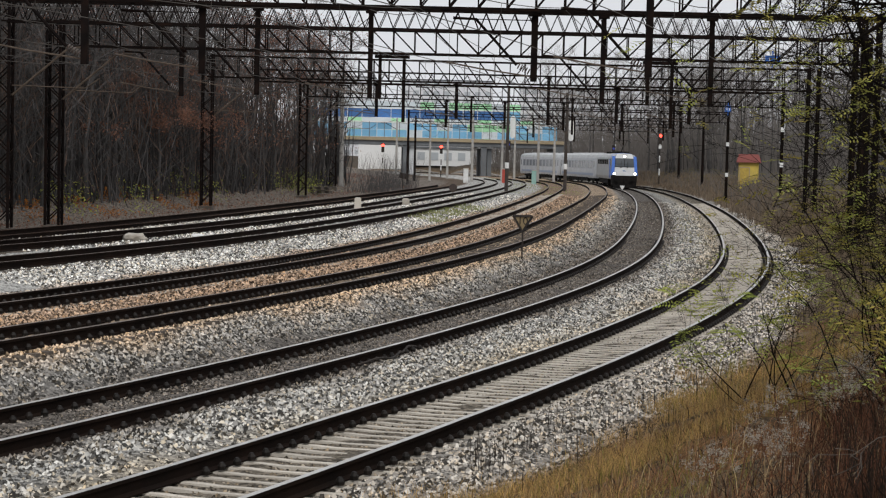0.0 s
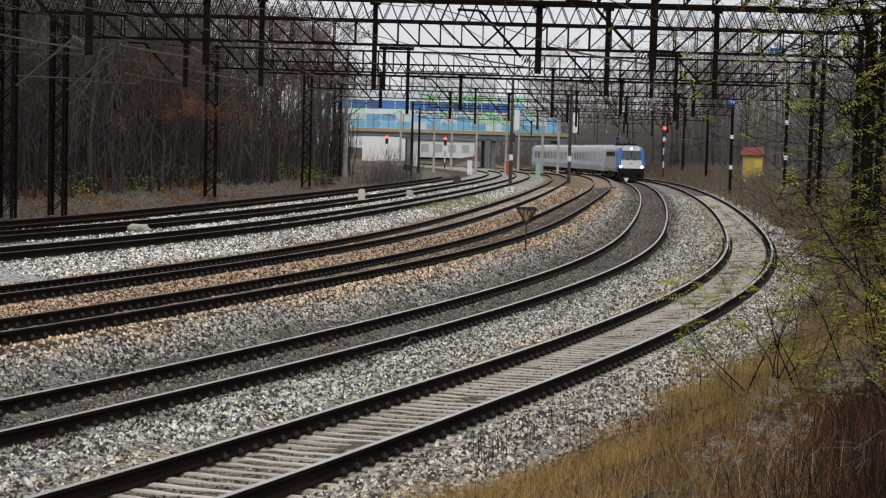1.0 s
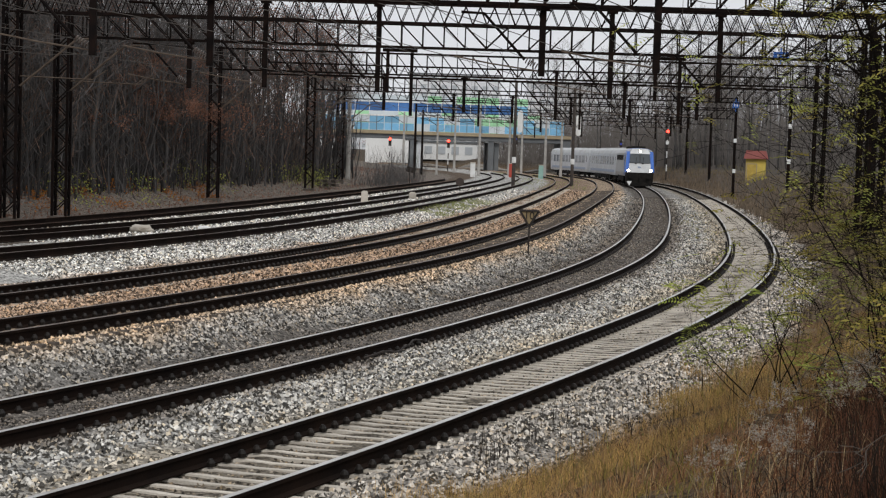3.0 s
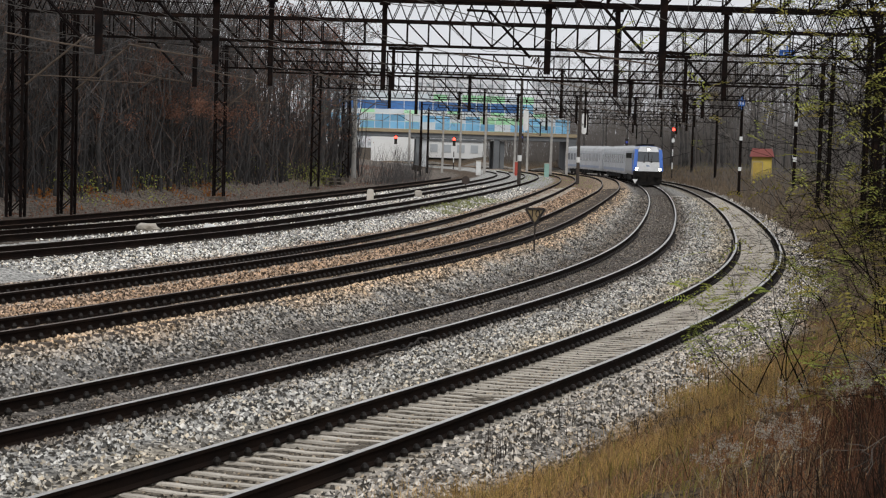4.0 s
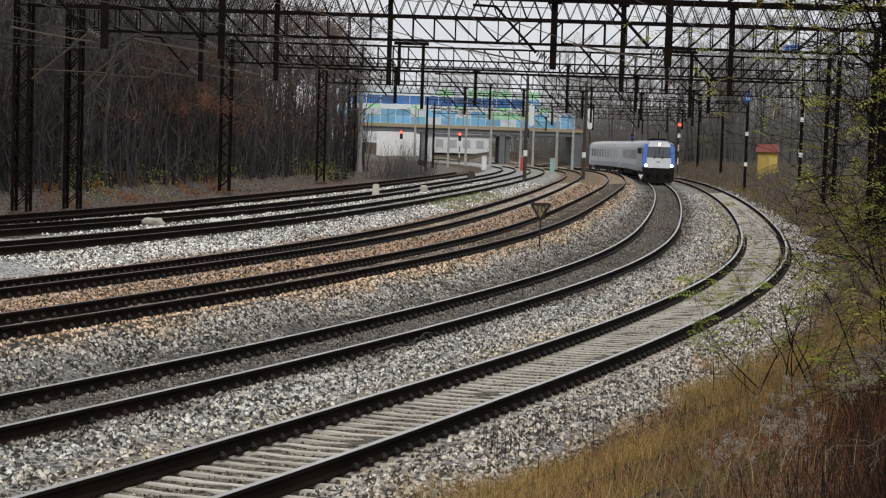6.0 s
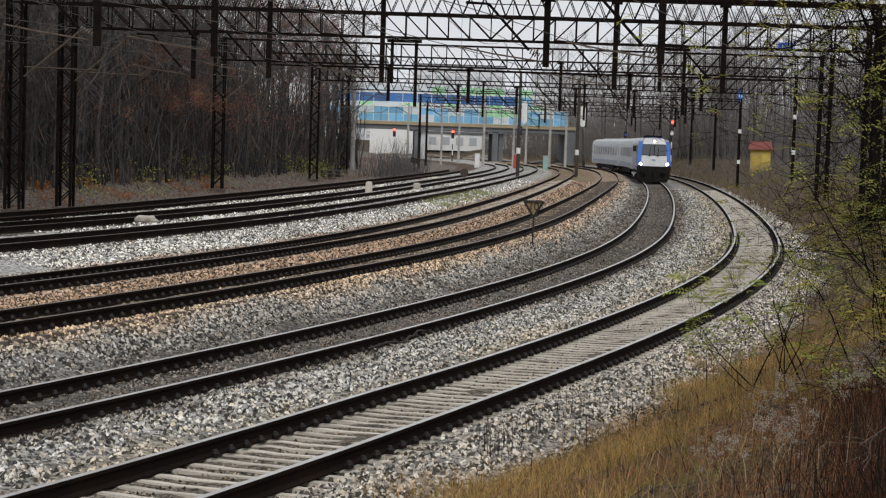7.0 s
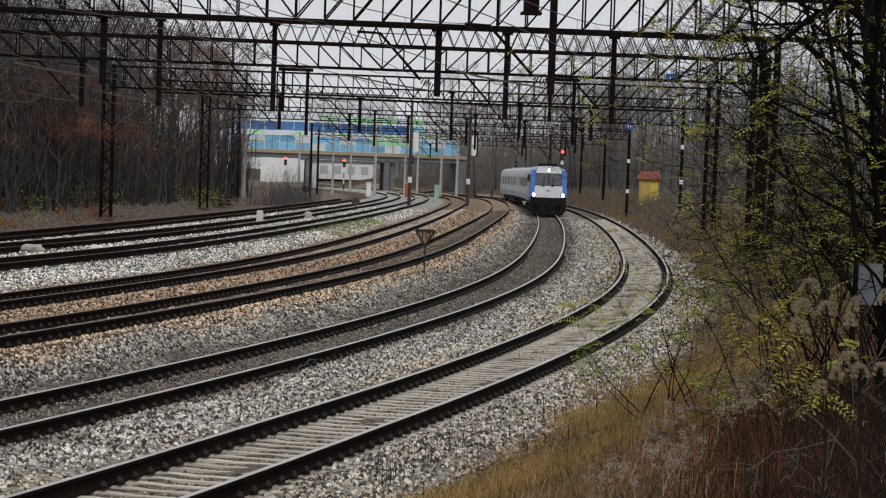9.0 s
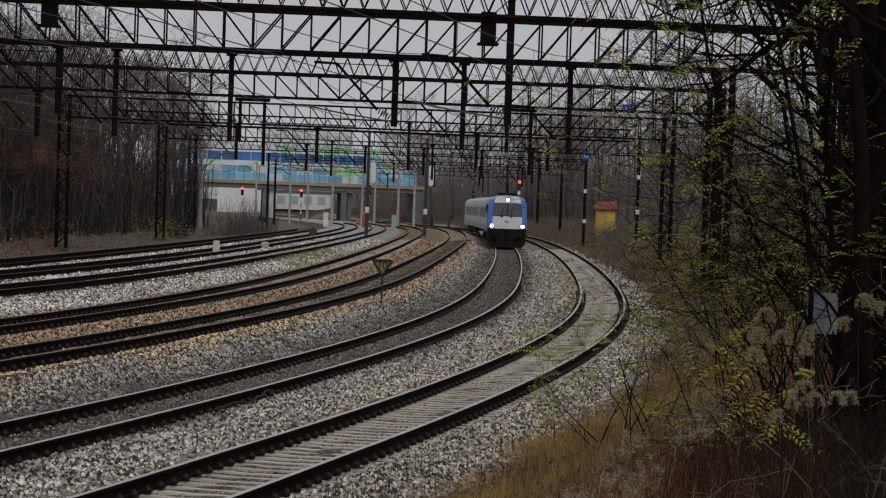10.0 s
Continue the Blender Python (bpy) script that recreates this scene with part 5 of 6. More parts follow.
def ground_leaves(name, count, s0, s1, n0, n1, size, material, seed, label, lift=0.05, clumps=0):
    r = np.random.default_rng(seed)
    if clumps:
        cs, cn = r.uniform(s0, s1, clumps), r.uniform(n0, n1, clumps)
        i = r.integers(0, clumps, count)
        s, n = cs[i] + r.normal(0, 0.7, count), cn[i] + r.normal(0, 0.5, count)
    else:
        s, n = r.uniform(s0, s1, count), r.uniform(n0, n1, count)
    x, y, _ = on_line(s, n)
    z = ground_z(x, y) + r.uniform(0, lift, count)
    v, f = leaf_cloud(np.stack([x, y, z], 1), r, 1, 0.01, size)
    return tagged(new(name, numpy_mesh(name, v, f, material)), label, "leaves", kind="stuff")


ground_leaves("fallen_leaves", 9000, 25, 150, -29, -22.6, 0.06, RUST_LEAF, 41, "fallen rust-brown leaves under the wood's edge", 0.12)
ground_leaves("low_shrub_leaves", 2600, 40, 110, -26.5, -24.2, 0.06, GREEN_LEAF, 42, "olive green leaves of low shrubs under the trees", 1.3, clumps=16)
ground_leaves("low_shrub_leaves", 2600, 36, 70, -27, -24, 0.06, leaf_material("bright_orange_leaves", (0.42, 0.17, 0.04), (0.32, 0.12, 0.03)), 43, "orange autumn leaves of low shrubs under the trees", 0.3, clumps=12)
ground_leaves("bank_leaves", 2200, 60, 200, 8, 15, 0.06, OLIVE_LEAF, 44, "sparse olive leaves on the bank's brush", 1.0, clumps=60)


def canopy_leaves(name, clumps, per, s0, s1, n0, n1, z0, z1, size, material, seed, label):
    """Withered leaves still hanging in the wood's edge."""
    r = np.random.default_rng(seed)
    s, n = r.uniform(s0, s1, clumps), r.uniform(n0, n1, clumps)
    x, y, _ = on_line(s, n)
    keep = x / y < -0.075
    c = np.stack([x, y, r.uniform(z0, z1, clumps)], 1)[keep]
    c = np.repeat(c, 6, 0) + r.normal(0, 1, (len(c) * 6, 3)) * (1.3, 0.9, 0.24)
    v, f = leaf_cloud(c, r, per, 0.22, size)
    return tagged(new(name, numpy_mesh(name, v, f, material)), label, "leaves", kind="stuff")


canopy_leaves("withered_leaves", 20, 110, 50, 70, -28, -24, 3.4, 7.6, 0.06, RUST_LEAF, 45, "withered rust-brown leaves hanging in the wood's edge")
canopy_leaves("withered_leaves", 40, 20, 70, 130, -28, -23.5, 2.0, 7.0, 0.07, RUST_LEAF, 46, "withered brown leaves hanging in the farther wood")

# ---- grass ----
def blades(name, count, region, h0, h1, width, material, seed, label, lean=0.35, floor=0.0, tops=None):
    """Grass blades of three joints; region gives x and y arrays."""
    r = np.random.default_rng(seed)
    x, y = region(r, count)
    count = len(x)
    z = ground_z(x, y) - 0.03
    h = r.uniform(h0, h1, count)
    a = r.uniform(0, 2 * math.pi, count)
    out = np.stack([np.cos(a), np.sin(a), 0 * a], 1)
    across = np.stack([-np.sin(a + 0.8), np.cos(a + 0.8), 0 * a], 1) * (width * r.uniform(0.6, 1.4, count))[:, None]
    l = (np.abs(r.normal(0, lean, count)) * h)[:, None]
    base = np.stack([x, y, z], 1)
    mid = base + out * l * 0.35 + np.stack([0 * h, 0 * h, h * 0.6], 1)
    tip = base + out * l + np.stack([0 * h, 0 * h, h * r.uniform(0.8, 1, count)], 1)
    v = np.stack([base - across, base + across, mid - across * 0.7, mid + across * 0.7, tip - across * 0.15, tip + across * 0.15], 1).reshape(-1, 3)
    f = (np.array([(0, 1, 3, 2), (2, 3, 5, 4)])[None] + 6 * np.arange(count)[:, None, None]).reshape(-1, 4)
    return tagged(new(name, numpy_mesh(name, v, f, material)), label, "grass", kind="stuff")


def strip(s0, s1, n0, n1, clump=0.0):
    def region(r, count):
        s, n = r.uniform(s0, s1, count), n0 + (n1 - n0) * r.uniform(0, 1, count) + r.normal(0, 0.12, count)
        edge = np.sin(s * 1.7) * 0.25 + np.sin(s * 0.6 + 1) * 0.3
        x, y, _ = on_line(s, n + edge)
        if clump:
            keep = np.array([noise.noise(Vector((p * clump, q * clump, 0.3))) for p, q in zip(x, y)]) + r.normal(0, 0.15, count) > 0.0
            x, y = x[keep], y[keep]
        return x, y
    return region


GOLD_GRASS = leaf_material("golden_dry_grass", (0.62, 0.40, 0.15), (0.42, 0.28, 0.11), 0.6)
TAN_GRASS = leaf_material("tan_dry_grass", (0.30, 0.18, 0.088), (0.16, 0.095, 0.05), 0.75)
DULL_GRASS = leaf_material("dull_grey_brown_grass", (0.25, 0.195, 0.14), (0.16, 0.125, 0.09), 0.5)
RUSSET_GRASS = leaf_material("russet_dry_grass", (0.38, 0.195, 0.095), (0.24, 0.12, 0.06), 0.7)
RED_WEED = leaf_material("red_brown_weeds", (0.17, 0.072, 0.038), (0.085, 0.04, 0.025), 0.65)
GREEN_GRASS = leaf_material("fresh_green_grass", (0.24, 0.28, 0.09), (0.32, 0.32, 0.13), 0.35)
# For withered stalks, and as painted shade on the weeds below the shrubs.
DARK_WEED = leaf_material("dead_and_shaded_weeds", (0.035, 0.024, 0.017), (0.025, 0.017, 0.013), 0.4)
PALE_WEED = leaf_material("bleached_seed_heads", (0.46, 0.42, 0.35), (0.34, 0.30, 0.25), 0.3)
blades("dry_grass", 44000, strip(-14, 6, 5.55, 7.9, 0.9), 0.06, 0.32, 0.0022, GOLD_GRASS, 51, "golden dry autumn grass on the bank", 0.8)
blades("dry_grass", 10000, strip(-14, 12, 5.7, 8.6, 0.7), 0.10, 0.36, 0.0028, OLIVE_LEAF, 52, "olive green grass among the dry blades", 0.5)
blades("dry_grass", 64000, strip(-16, 14, 5.8, 11.8), 0.05, 0.24, 0.0024, TAN_GRASS, 53, "tan and brown matted dry grass on the bank", 1.3)
blades("dry_weeds", 9000, strip(-14, 8, 8.8, 12.5, 0.8), 0.10, 0.32, 0.0032, RED_WEED, 54, "red-brown dead weeds on the bank", 0.8)
blades("dry_grass", 44000, strip(-15, 4, 6.3, 11.0, 0.6), 0.06, 0.25, 0.0026, RUSSET_GRASS, 63, "russet matted dry grass on the bank", 1.2)
# Layer of near-black blades: the shrubs' shade given as weed colour.
blades("dead_weeds", 12000, strip(-16, 10, 9.4, 13.5), 0.15, 0.45, 0.004, DARK_WEED, 62, "dead weeds under the shrubs, darkened for shade", 0.4)
blades("dry_grass", 300, strip(-12, 10, 6.3, 8.4), 0.25, 0.5, 0.0025, TAN_GRASS, 61, "tall thin dry grass stalks on the bank", 0.2)
blades("dry_grass", 20000, strip(14, 60, 6.0, 11), 0.15, 0.5, 0.010, DULL_GRASS, 55, "tan dry grass along the bank's foot")
blades("dry_grass", 26000, strip(60, 220, 5.7, 13), 0.2, 0.6, 0.026, DULL_GRASS, 56, "tan dry grass on the far bank")
blades("dead_weeds", 90, strip(-12, 6, 5.4, 6.3, 1.3), 0.25, 0.55, 0.007, DARK_WEED, 57, "dark dead weed stalks at the ballast's edge", 0.12)
blades("green_grass", 4200, strip(52, 76, -10.9, -9.2, 0.7), 0.06, 0.22, 0.014, GREEN_GRASS, 58, "patch of green grass between two tracks")
blades("green_grass", 5000, strip(115, 220, -12.5, -5.2, 0.15), 0.06, 0.18, 0.02, GREEN_GRASS, 59, "green verge grass between the far tracks")
blades("weed_tufts", 500, strip(45, 75, 1.55, 2.4, 1.0), 0.06, 0.2, 0.012, OLIVE_LEAF, 60, "small olive weed tufts in the ballast")


def patch(places, spread):
    def region(r, count):
        i = r.integers(0, len(places), count)
        c = np.array(places)[i]
        return c[:, 0] + r.normal(0, spread, count), c[:, 1] + r.normal(0, spread, count)
    return region


def wedge(a0, a1, y0, y1):
    """Ground between two lines of sight from the path."""
    def region(r, count):
        y, a = r.uniform(y0, y1, count), a0 + (a1 - a0) * r.uniform(0, 1, count) ** 0.55
        return a * y, y
    return region


blades("dead_weeds", 46, patch([(0.52, 17.0), (0.62, 17.3), (0.40, 16.6)], 0.09), 0.15, 0.45, 0.004, DARK_WEED, 64, "dark dead weed stalks at the ballast's edge", 0.1)
blades("dead_weeds", 60, patch([(1.0, 18.2), (1.3, 18.9), (1.5, 19.4), (2.1, 20.2)], 0.16), 0.15, 0.38, 0.004, DARK_WEED, 65, "thin dark weed stalks at the ballast's edge", 0.1)
blades("dead_weeds", 70, patch([(2.35, 17.6), (2.5, 17.4), (2.75, 17.5)], 0.05), 0.08, 0.2, 0.012, DARK_WEED, 66, "small black withered plants in the grass", 0.8)
blades("dry_weeds", 3000, wedge(0.215, 0.33, 7.6, 13.0), 0.12, 0.5, 0.0030, RED_WEED, 67, "tall red-brown dead weeds under the shrubs", 0.5)
# Taller blades, again dark to hold the shade beneath the shrubs.
blades("dead_weeds", 8500, wedge(0.235, 0.46, 6.8, 13.5), 0.15, 0.7, 0.0036, DARK_WEED, 68, "tall dead weeds under the shrubs, darkened for shade", 0.55)


STRAW = leaf_material("bleached_straw", (0.55, 0.42, 0.24), (0.42, 0.31, 0.17), 0.4)
blades("dry_grass", 2600, strip(-14, 6, 6.4, 10.6, 0.8), 0.14, 0.42, 0.0034, STRAW, 69, "bleached straw stalks among the matted grass", 0.7)
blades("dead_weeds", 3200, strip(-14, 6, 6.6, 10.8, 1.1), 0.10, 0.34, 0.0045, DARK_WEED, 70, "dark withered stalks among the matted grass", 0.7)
blades("green_grass", 1500, strip(-14, 8, 5.9, 8.8, 1.4), 0.08, 0.26, 0.0035, GREEN_GRASS, 71, "fresh green tufts among the dry grass", 0.6)


# bleached weed plumes standing in the grass
def plume(r, p, height, heads, size, hairs):
    stems, fluff = Build(), []
    top = p + Vector((r.gauss(0, 0.14), r.gauss(0, 0.14), height))
    mid = p.lerp(top, 0.5) + Vector((r.gauss(0, 0.03), r.gauss(0, 0.03), 0))
    stems.tube([p, mid, top], [0.003, 0.0025, 0.0015], 4, caps=False)
    for k in range(heads):
        u = r.uniform(0.72, 1.0)
        a = p.lerp(top, u)
        b = a + Vector((r.gauss(0, 0.07), r.gauss(0, 0.07), r.uniform(0.0, 0.08)))
        stems.tube([a, b], [0.0014, 0.001], 3, caps=False)
        fluff.append(b)
    return stems, fluff


pr = random.Random(77)
w_group = "bleached weed plumes on the bank"
for k in range(26):
    s, n = pr.uniform(-8.5, -3.8), pr.uniform(8.8, 9.7)
    x, y, _ = on_line(s, n)
    g = on_ground(x, y)
    stems, fluff = plume(pr, Vector((0, 0, 0)), pr.uniform(0.3, 0.62), 11, 0.02, 20)
    t = thing("weed_plume", "bleached grey-white seed plume on a dead brown stem", "weed", pose(x, y, g), w_group)
    tagged(part("stem", stems, RED_WEED, t), kind="stuff")
    v, f = leaf_cloud(fluff, np.random.default_rng(k), 30, 0.013, 0.006)
    tagged(part("seed_head", numpy_mesh("seed_head", v, f, PALE_WEED), None, t), kind="stuff")

# tall goldenrod close by the path, gone to beige fluff
FLUFF = leaf_material("beige_seed_fluff", (0.42, 0.345, 0.24), (0.29, 0.23, 0.15), 0.5)
DARK_STEM = mat("dark_weed_stem", (0.018, 0.013, 0.01), (0.028, 0.018, 0.013), 0.95, 0, 6, 0, spec=0.06)
HEADS = [(1.88, 6.5, 2.69), (1.84, 6.5, 2.61), (1.95, 6.52, 2.60), (1.82, 6.48, 2.53), (2.04, 6.5, 2.56), (2.08, 6.53, 2.62), (2.28, 6.5, 2.76), (2.35, 6.5, 2.73),
         (2.22, 6.52, 2.66), (2.05, 6.5, 2.40), (1.99, 6.48, 2.34), (2.09, 6.5, 2.35), (2.18, 6.5, 2.36), (2.25, 6.52, 2.36), (1.95, 6.5, 2.28)]
stalk_base = [(1.97, 6.6), (2.10, 6.55), (2.29, 6.6)]
for k, (bx, by) in enumerate(stalk_base):
    g = on_ground(bx, by)
    t = thing("goldenrod", "tall goldenrod gone to beige fluffy seed heads", "weed", pose(bx, by, g), "goldenrod stalks beside the path")
    mine = [Vector(h) for i, h in enumerate(HEADS) if min(range(3), key=lambda j: abs(stalk_base[j][0] - h[0])) == k]
    if not mine:
        continue
    top = Vector((0.0, 0.0, max(h.z for h in mine) - g))
    part("stem", Build().tube([(0, 0, -0.1), top * 0.5 + Vector((0.03, 0, 0)), top], [0.006, 0.005, 0.003], 6), DARK_STEM, t)
    for h in mine:
        local = h - Vector((bx, by, g))
        foot = Vector((0.01, 0, min(local.z - 0.12, top.z - 0.05)))
        tw = Build().tube([foot, foot.lerp(local, 0.5) + Vector((0, 0, 0.03)), local], [0.003, 0.0025, 0.002], 4)
        part("twig", tw, DARK_STEM, t)
        rr = np.random.default_rng(int(abs(h.x) * 1000 + abs(h.z) * 77))
        pts = []
        for j in range(4):
            a = rr.uniform(0, 6.28)
            reach = rr.uniform(0.02, 0.065)
            for u in (0.2, 0.5, 0.8, 1.0):
                pts.append(local + Vector((math.cos(a) * reach * u, math.sin(a) * reach * u * 0.5, 0.012 * math.sin(u * 3) - 0.035 * u * u)))
        v, f = leaf_cloud(pts, rr, 90, 0.0055, 0.0028)
        tagged(part("seed_head", numpy_mesh("seed_head", v, f, FLUFF), None, t), kind="stuff")

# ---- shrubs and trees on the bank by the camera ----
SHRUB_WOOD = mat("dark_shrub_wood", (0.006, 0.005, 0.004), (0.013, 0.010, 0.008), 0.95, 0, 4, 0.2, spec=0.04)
PALE_TWIG = mat("pale_dry_twig", (0.10, 0.083, 0.066), (0.07, 0.056, 0.045), 0.9, 0, 4, 0.1)


def compound_leaves(tips, r, chance, length=0.17, pairs=6, leaf=0.021, droop=0.5):
    """Feathered leaves: a stalk with paired leaflets, hung from the twig ends."""
    vs, fs = [], []
    for p, d in tips:
        if r.random() > chance:
            continue
        ln = length * r.uniform(0.6, 1.2)
        a = r.uniform(0, 2 * math.pi)
        axis = Vector((math.cos(a), math.sin(a) * 0.6, r.uniform(-0.5, 0.35))).normalized()
        side = axis.cross(Vector((r.gauss(0, 0.3), r.gauss(0, 0.3), 1))).normalized()
        drop = Vector((0, 0, -droop))
        for i in range(pairs):
            u = (i + 0.6) / pairs
            c = p + axis * ln * u + drop * ln * u * u * 0.6
            for sg in (-1, 1):
                e = (side * sg + axis * 0.35 + drop * r.uniform(0.0, 0.5)).normalized()
                w = axis * leaf * 0.42
                k = leaf * 2 * r.uniform(0.8, 1.2)
                n = len(vs)
                vs += [c, c + e * k * 0.5 - w, c + e * k, c + e * k * 0.5 + w]
                fs.append((n, n + 1, n + 2, n + 3))
    return np.array([tuple(v) for v in vs]).reshape(-1, 3), np.array(fs, dtype=int).reshape(-1, 4)


def shrub(seed, x, y, stems, height, lean, label, leaf_chance, mat_=None, depth=3, kids=(2, 4), radius=0.0095, material=None, cat="shrub", pairs=6, leaf_len=0.24):
    r = random.Random(seed)
    t = thing("shrub", label, cat, pose(x, y, on_ground(x, y) - 0.05))
    all_tips = []
    for k in range(stems):
        b, tips = Build(), []
        d = Vector((lean[0] + r.gauss(0, 0.28), lean[1] + r.gauss(0, 0.28), 1.0))
        grow(b, r, Vector((r.gauss(0, 0.12), r.gauss(0, 0.12), 0)), d, height * r.uniform(0.7, 1.15), radius * r.uniform(0.7, 1.2), depth, 5, tips, 0.5, 0.06, kids, 0.22, 0.002)
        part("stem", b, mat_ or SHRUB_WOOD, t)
        all_tips += tips
    if leaf_chance:
        v, f = compound_leaves(all_tips, r, leaf_chance, leaf_len, pairs, 0.028 if leaf_len < 0.3 else 0.034)
        if len(f):
            part("foliage", numpy_mesh("foliage", v, f, material or GREEN_LEAF), None, t)
    return t


ACACIA = "leaning shrub with sparse yellow-green feathered leaves"
TANGLE = "tangled dark shrub with few olive autumn leaves"
BARE_TANGLE = "dense tangled dark shrub almost bare of leaves"
SHRUBS = [
    (101, 3.6, 19.0, 4, 1.5, 0.0, ACACIA, 0.4, 0), (102, 3.75, 18.4, 4, 1.7, -0.12, ACACIA, 0.4, 0),
    (103, 4.0, 17.6, 3, 1.9, -0.2, ACACIA, 0.22, 0), (104, 3.95, 15.6, 2, 1.7, -0.15, TANGLE, 0.42, 1),
    (105, 4.4, 16.6, 3, 2.1, -0.2, TANGLE, 0.42, 0), (136, 4.4, 15.2, 3, 2.0, -0.05, TANGLE, 0.42, 1),
    (107, 4.2, 14.2, 3, 2.4, -0.1, TANGLE, 0.42, 1), (108, 4.7, 15.2, 4, 2.8, -0.15, TANGLE, 0.42, 0),
    (109, 4.3, 12.8, 5, 2.4, -0.1, TANGLE, 0.25, 1), (111, 4.9, 13.8, 6, 3.2, -0.05, BARE_TANGLE, 0.12, 0),
    (112, 5.4, 18.5, 5, 2.2, -0.15, TANGLE, 0.35, 1), (113, 6.9, 24.0, 5, 1.4, -0.1, TANGLE, 0.5, 0),
    (114, 10.0, 33.0, 6, 1.3, -0.1, TANGLE, 0.5, 1), (115, 5.6, 16.5, 6, 3.6, -0.05, TANGLE, 0.25, 0),
    (116, 8.3, 27.5, 5, 1.3, -0.1, TANGLE, 0.5, 1), (117, 3.9, 11.2, 2, 1.4, -0.05, TANGLE, 0.42, 1),
    (118, 11.8, 44.0, 6, 1.2, -0.1, TANGLE, 0.5, 0), (119, 13.6, 54.0, 6, 1.2, -0.1, TANGLE, 0.5, 1),
    (122, 4.6, 13.4, 6, 2.8, -0.08, BARE_TANGLE, 0.12, 1), (124, 4.95, 17.0, 4, 2.1, -0.15, TANGLE, 0.42, 0),
    (125, 4.55, 17.6, 3, 1.8, -0.15, TANGLE, 0.42, 1), (126, 4.3, 12.2, 4, 2.2, -0.05, BARE_TANGLE, 0.15, 1),
    (131, 3.3, 11.8, 3, 0.9, -0.1, TANGLE, 0.25, 0), (133, 3.8, 12.6, 3, 1.1, -0.1, TANGLE, 0.25, 1), (127, 5.35, 15.2, 8, 4.4, 0.0, BARE_TANGLE, 0.06, 1), (128, 4.9, 13.4, 8, 3.8, 0.0, BARE_TANGLE, 0.06, 0),
    (129, 4.55, 12.0, 6, 2.6, 0.0, BARE_TANGLE, 0.08, 1), (130, 6.0, 17.2, 8, 4.6, 0.0, BARE_TANGLE, 0.06, 1),
]
for seed, x, y, stems, height, lean, label, chance, olive in SHRUBS:
    shrub(seed, x, y, stems, height, (lean, 0), label, chance, material=OLIVE_LEAF if olive else None, leaf_len=0.32 if label == ACACIA else 0.22, pairs=8 if label == ACACIA else 6)
shrub(110, 3.0, 8.6, 4, 1.2, (-0.1, 0), "leafless pale dry twigs among the weeds", 0.0, PALE_TWIG)
shrub(120, 2.6, 8.0, 3, 1.0, (0.1, 0), "leafless pale dry twigs among the weeds", 0.0, PALE_TWIG)


def bank_tree(seed, x, y, height, radius, lean, limbs, label, leaf_chance, wave=0.06):
    r = random.Random(seed)
    t = thing("leaning_tree", label, "tree", pose(x, y, on_ground(x, y) - 0.1))
    pts, rad, p, d = [], [], Vector((0, 0, 0)), Vector((lean, 0, 1))
    for i in range(9):
        pts.append(p.copy()), rad.append(radius * (1 - 0.08 * i))
        d = (d + Vector((r.gauss(0, wave), r.gauss(0, wave), 0.05))).normalized()
        p = p + d * height / 8
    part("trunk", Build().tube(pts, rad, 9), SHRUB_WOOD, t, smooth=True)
    tips_all = []
    for z, reach, rise, rr in limbs:
        u = z / height * 8
        i = min(7, int(u))
        base = pts[i].lerp(pts[i + 1], u - i)
        b, tips = Build(), []
        grow(b, r, base, Vector((-r.uniform(0.5, 1.1), r.gauss(0, 0.45), rise + r.uniform(-0.1, 0.35))), reach * 0.75, rr, 3, 6, tips, 0.5, 0.02, (4, 5), 0.17, 0.0025)
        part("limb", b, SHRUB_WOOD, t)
        tips_all += tips
    v, f = compound_leaves(tips_all, r, leaf_chance, length=0.17, pairs=5, leaf=0.024)
    part("foliage", numpy_mesh("foliage", v, f, GREEN_LEAF if seed % 2 else OLIVE_LEAF), None, t)
    return t


LEANER = "dark leaning tree with low bare limbs and few leaves"
bank_tree(201, 4.95, 14.6, 7.5, 0.13, 0.02, ((1.3, 0.9, 0.5, 0.03), (2.1, 1.0, 0.4, 0.04), (2.9, 1.2, 0.3, 0.04), (3.5, 1.6, 0.25, 0.05), (4.2, 2.0, 0.15, 0.05), (4.9, 2.2, 0.1, 0.05)), LEANER, 0.12)
bank_tree(202, 5.6, 15.6, 8.0, 0.17, -0.03, ((1.4, 1.2, 0.6, 0.04), (2.4, 1.4, 0.4, 0.05), (3.2, 2.6, 0.10, 0.06), (3.9, 2.4, 0.2, 0.06), (4.6, 2.8, 0.12, 0.06)), LEANER, 0.12)
bank_tree(203, 6.6, 19.0, 8.5, 0.15, 0.0, ((2.0, 1.2, 0.5, 0.05), (3.0, 1.4, 0.3, 0.05), (4.4, 2.0, 0.2, 0.06), (5.2, 2.8, 0.1, 0.06)), LEANER, 0.12)
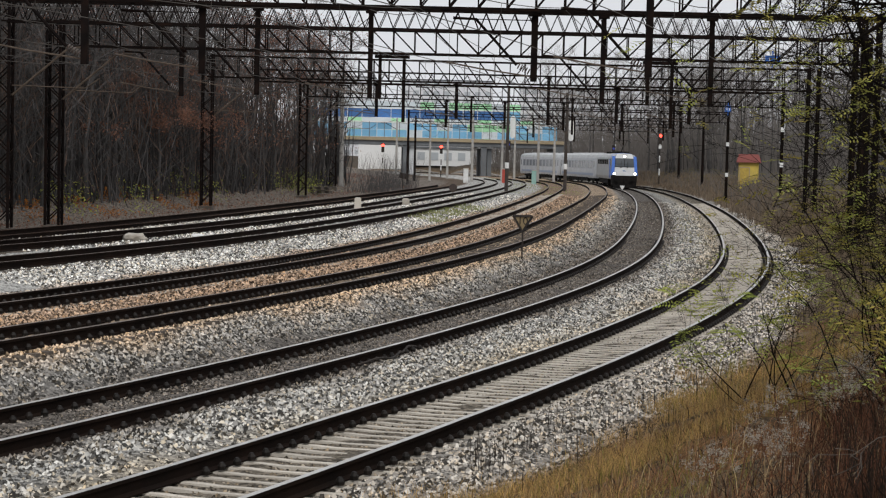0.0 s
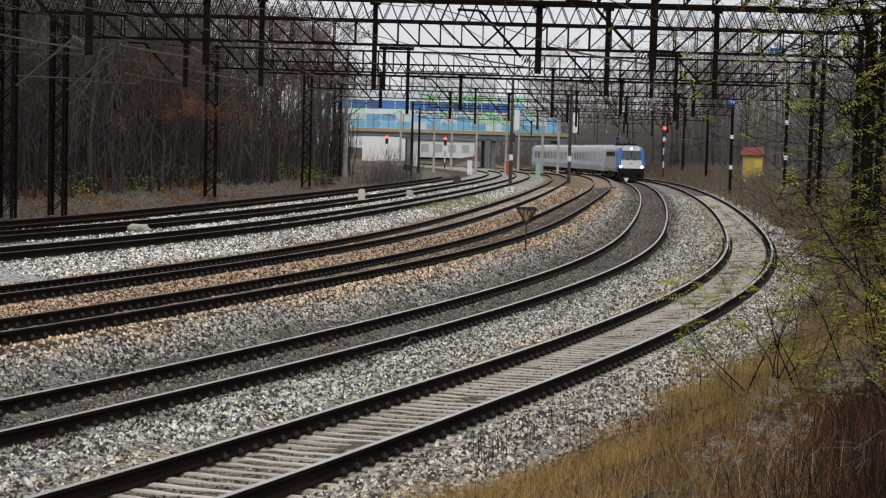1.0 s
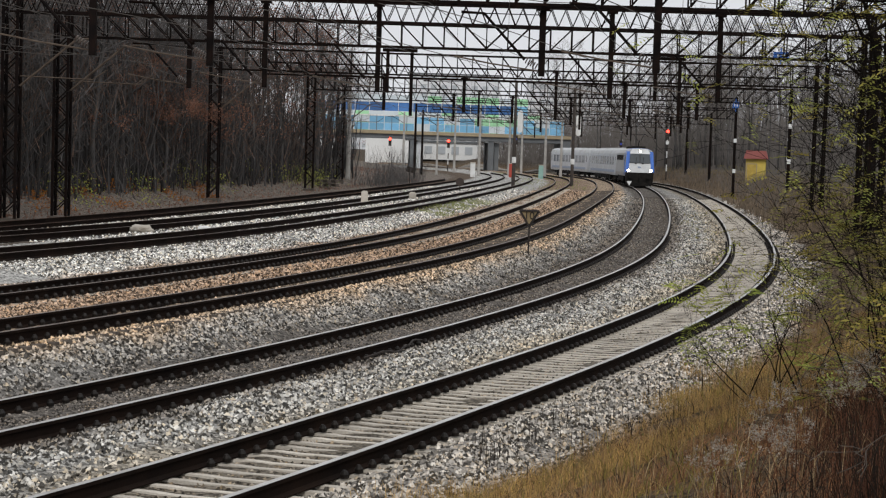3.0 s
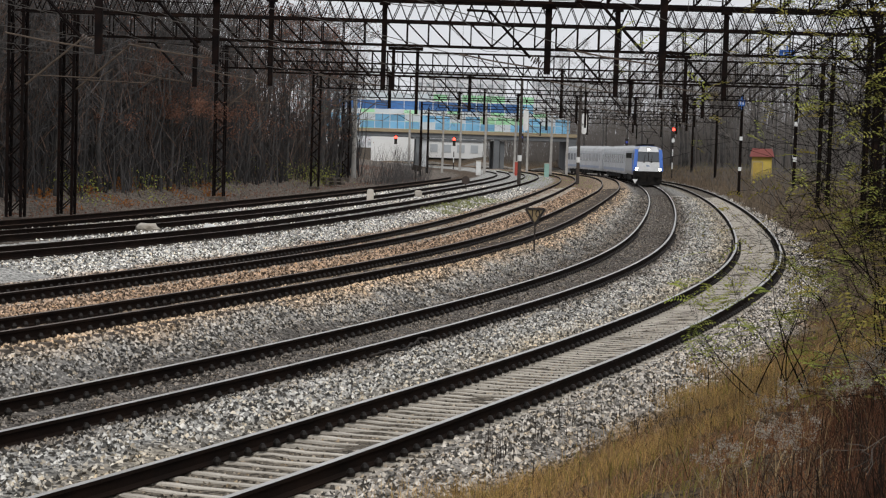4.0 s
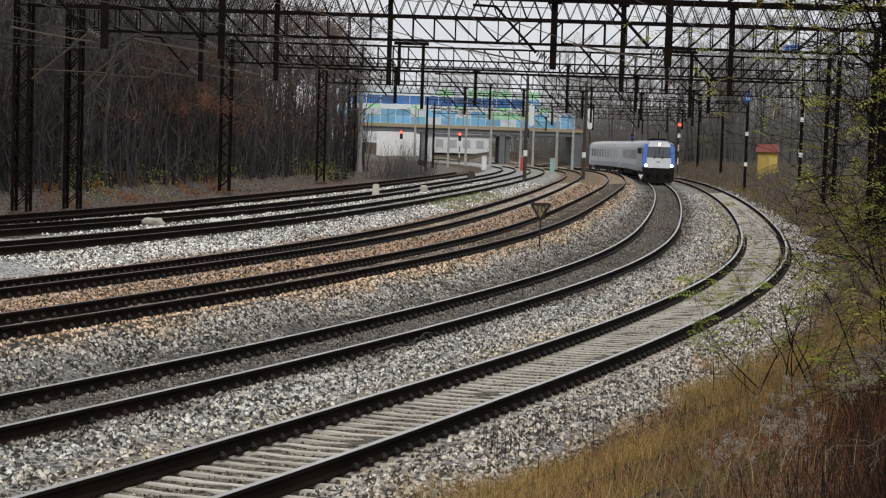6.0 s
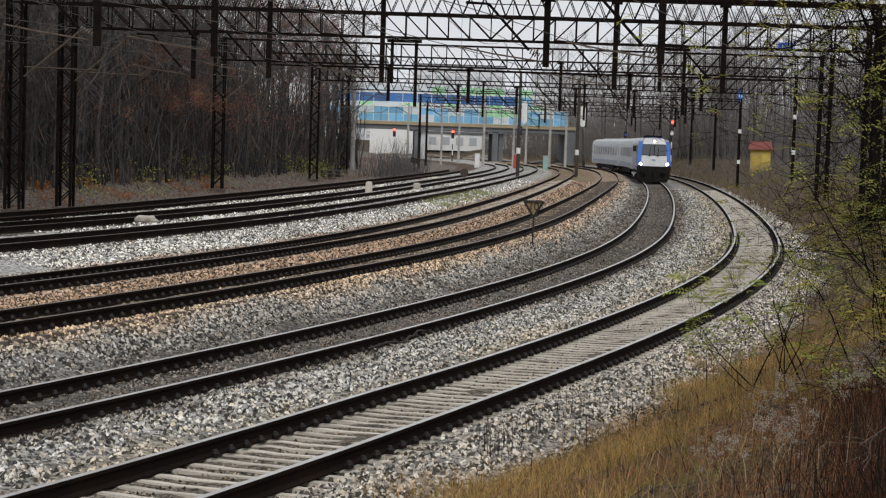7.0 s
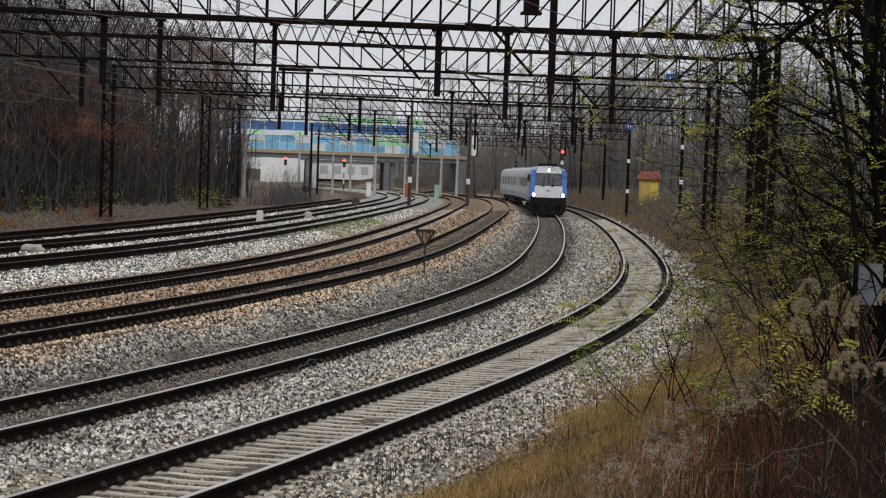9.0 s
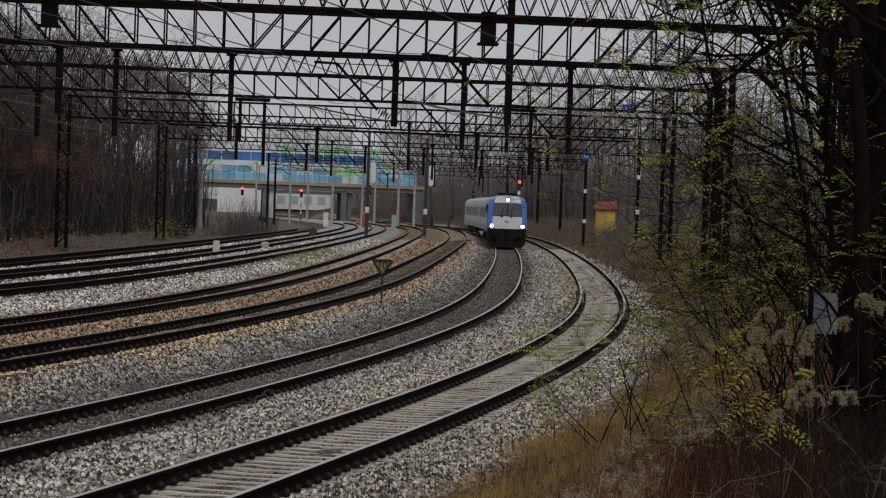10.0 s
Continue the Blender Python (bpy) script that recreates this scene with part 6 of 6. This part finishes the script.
bank_tree(204, 4.6, 11.5, 6.0, 0.10, -0.02, ((1.0, 0.8, 0.6, 0.03), (1.6, 0.8, 0.5, 0.03), (2.6, 1.1, 0.3, 0.035), (3.2, 1.4, 0.2, 0.035)), LEANER, 0.12)
bank_tree(205, 5.75, 16.4, 8.0, 0.09, -0.04, ((2.6, 1.2, 0.4, 0.04), (3.2, 1.4, 0.3, 0.05), (3.9, 1.8, 0.25, 0.05), (4.4, 2.2, 0.15, 0.05), (5.0, 2.4, 0.1, 0.05)), LEANER, 0.12)
bank_tree(206, 5.35, 14.9, 8.0, 0.14, 0.03, ((1.6, 1.0, 0.5, 0.04), (2.8, 1.3, 0.4, 0.05), (3.6, 1.7, 0.2, 0.05), (4.3, 2.0, 0.15, 0.05)), LEANER, 0.12)
bank_tree(207, 4.75, 13.2, 7.0, 0.08, -0.03, ((2.2, 1.0, 0.4, 0.03), (2.9, 1.2, 0.3, 0.035), (3.5, 1.4, 0.25, 0.035)), LEANER, 0.12)
for seed, x, y, r_, lean in ((208, 5.1, 14.3, 0.030, -0.25), (209, 5.7, 16.6, 0.034, -0.2), (210, 6.3, 18.4, 0.04, -0.15), (211, 4.7, 13.0, 0.028, -0.25), (212, 5.5, 15.2, 0.028, -0.4), (213, 4.0, 12.4, 0.025, -0.15)):
    bank_tree(seed, x, y, 5.6, r_, lean, ((1.2, 1.3, 0.6, 0.016), (1.8, 1.4, 0.5, 0.018), (2.4, 1.5, 0.4, 0.018), (3.0, 1.6, 0.4, 0.018), (3.6, 1.6, 0.3, 0.016), (4.2, 1.4, 0.3, 0.014)), "slender dark young tree with sparse yellowing leaves", 0.15, wave=0.13)


def motions():
    """The train rolls in along its track."""
    for ob, back, base in TRAIN:
        rows = []
        for i in range(21):
            t = i * 0.5
            s = 167.0 - 4.58 * t - 0.171 * t * t
            a = on_line(s + back - base / 2, 0.08 + offset("train", s))
            b = on_line(s + back + base / 2, 0.08 + offset("train", s))
            x, y = (a[0] + b[0]) / 2, (a[1] + b[1]) / 2
            h = math.degrees(math.atan2(b[0] - a[0], b[1] - a[1]))
            rows.append((t, pose(x, y, 0.10, 0, 0, 180 - h)))
        walk(ob, rows)


motions()
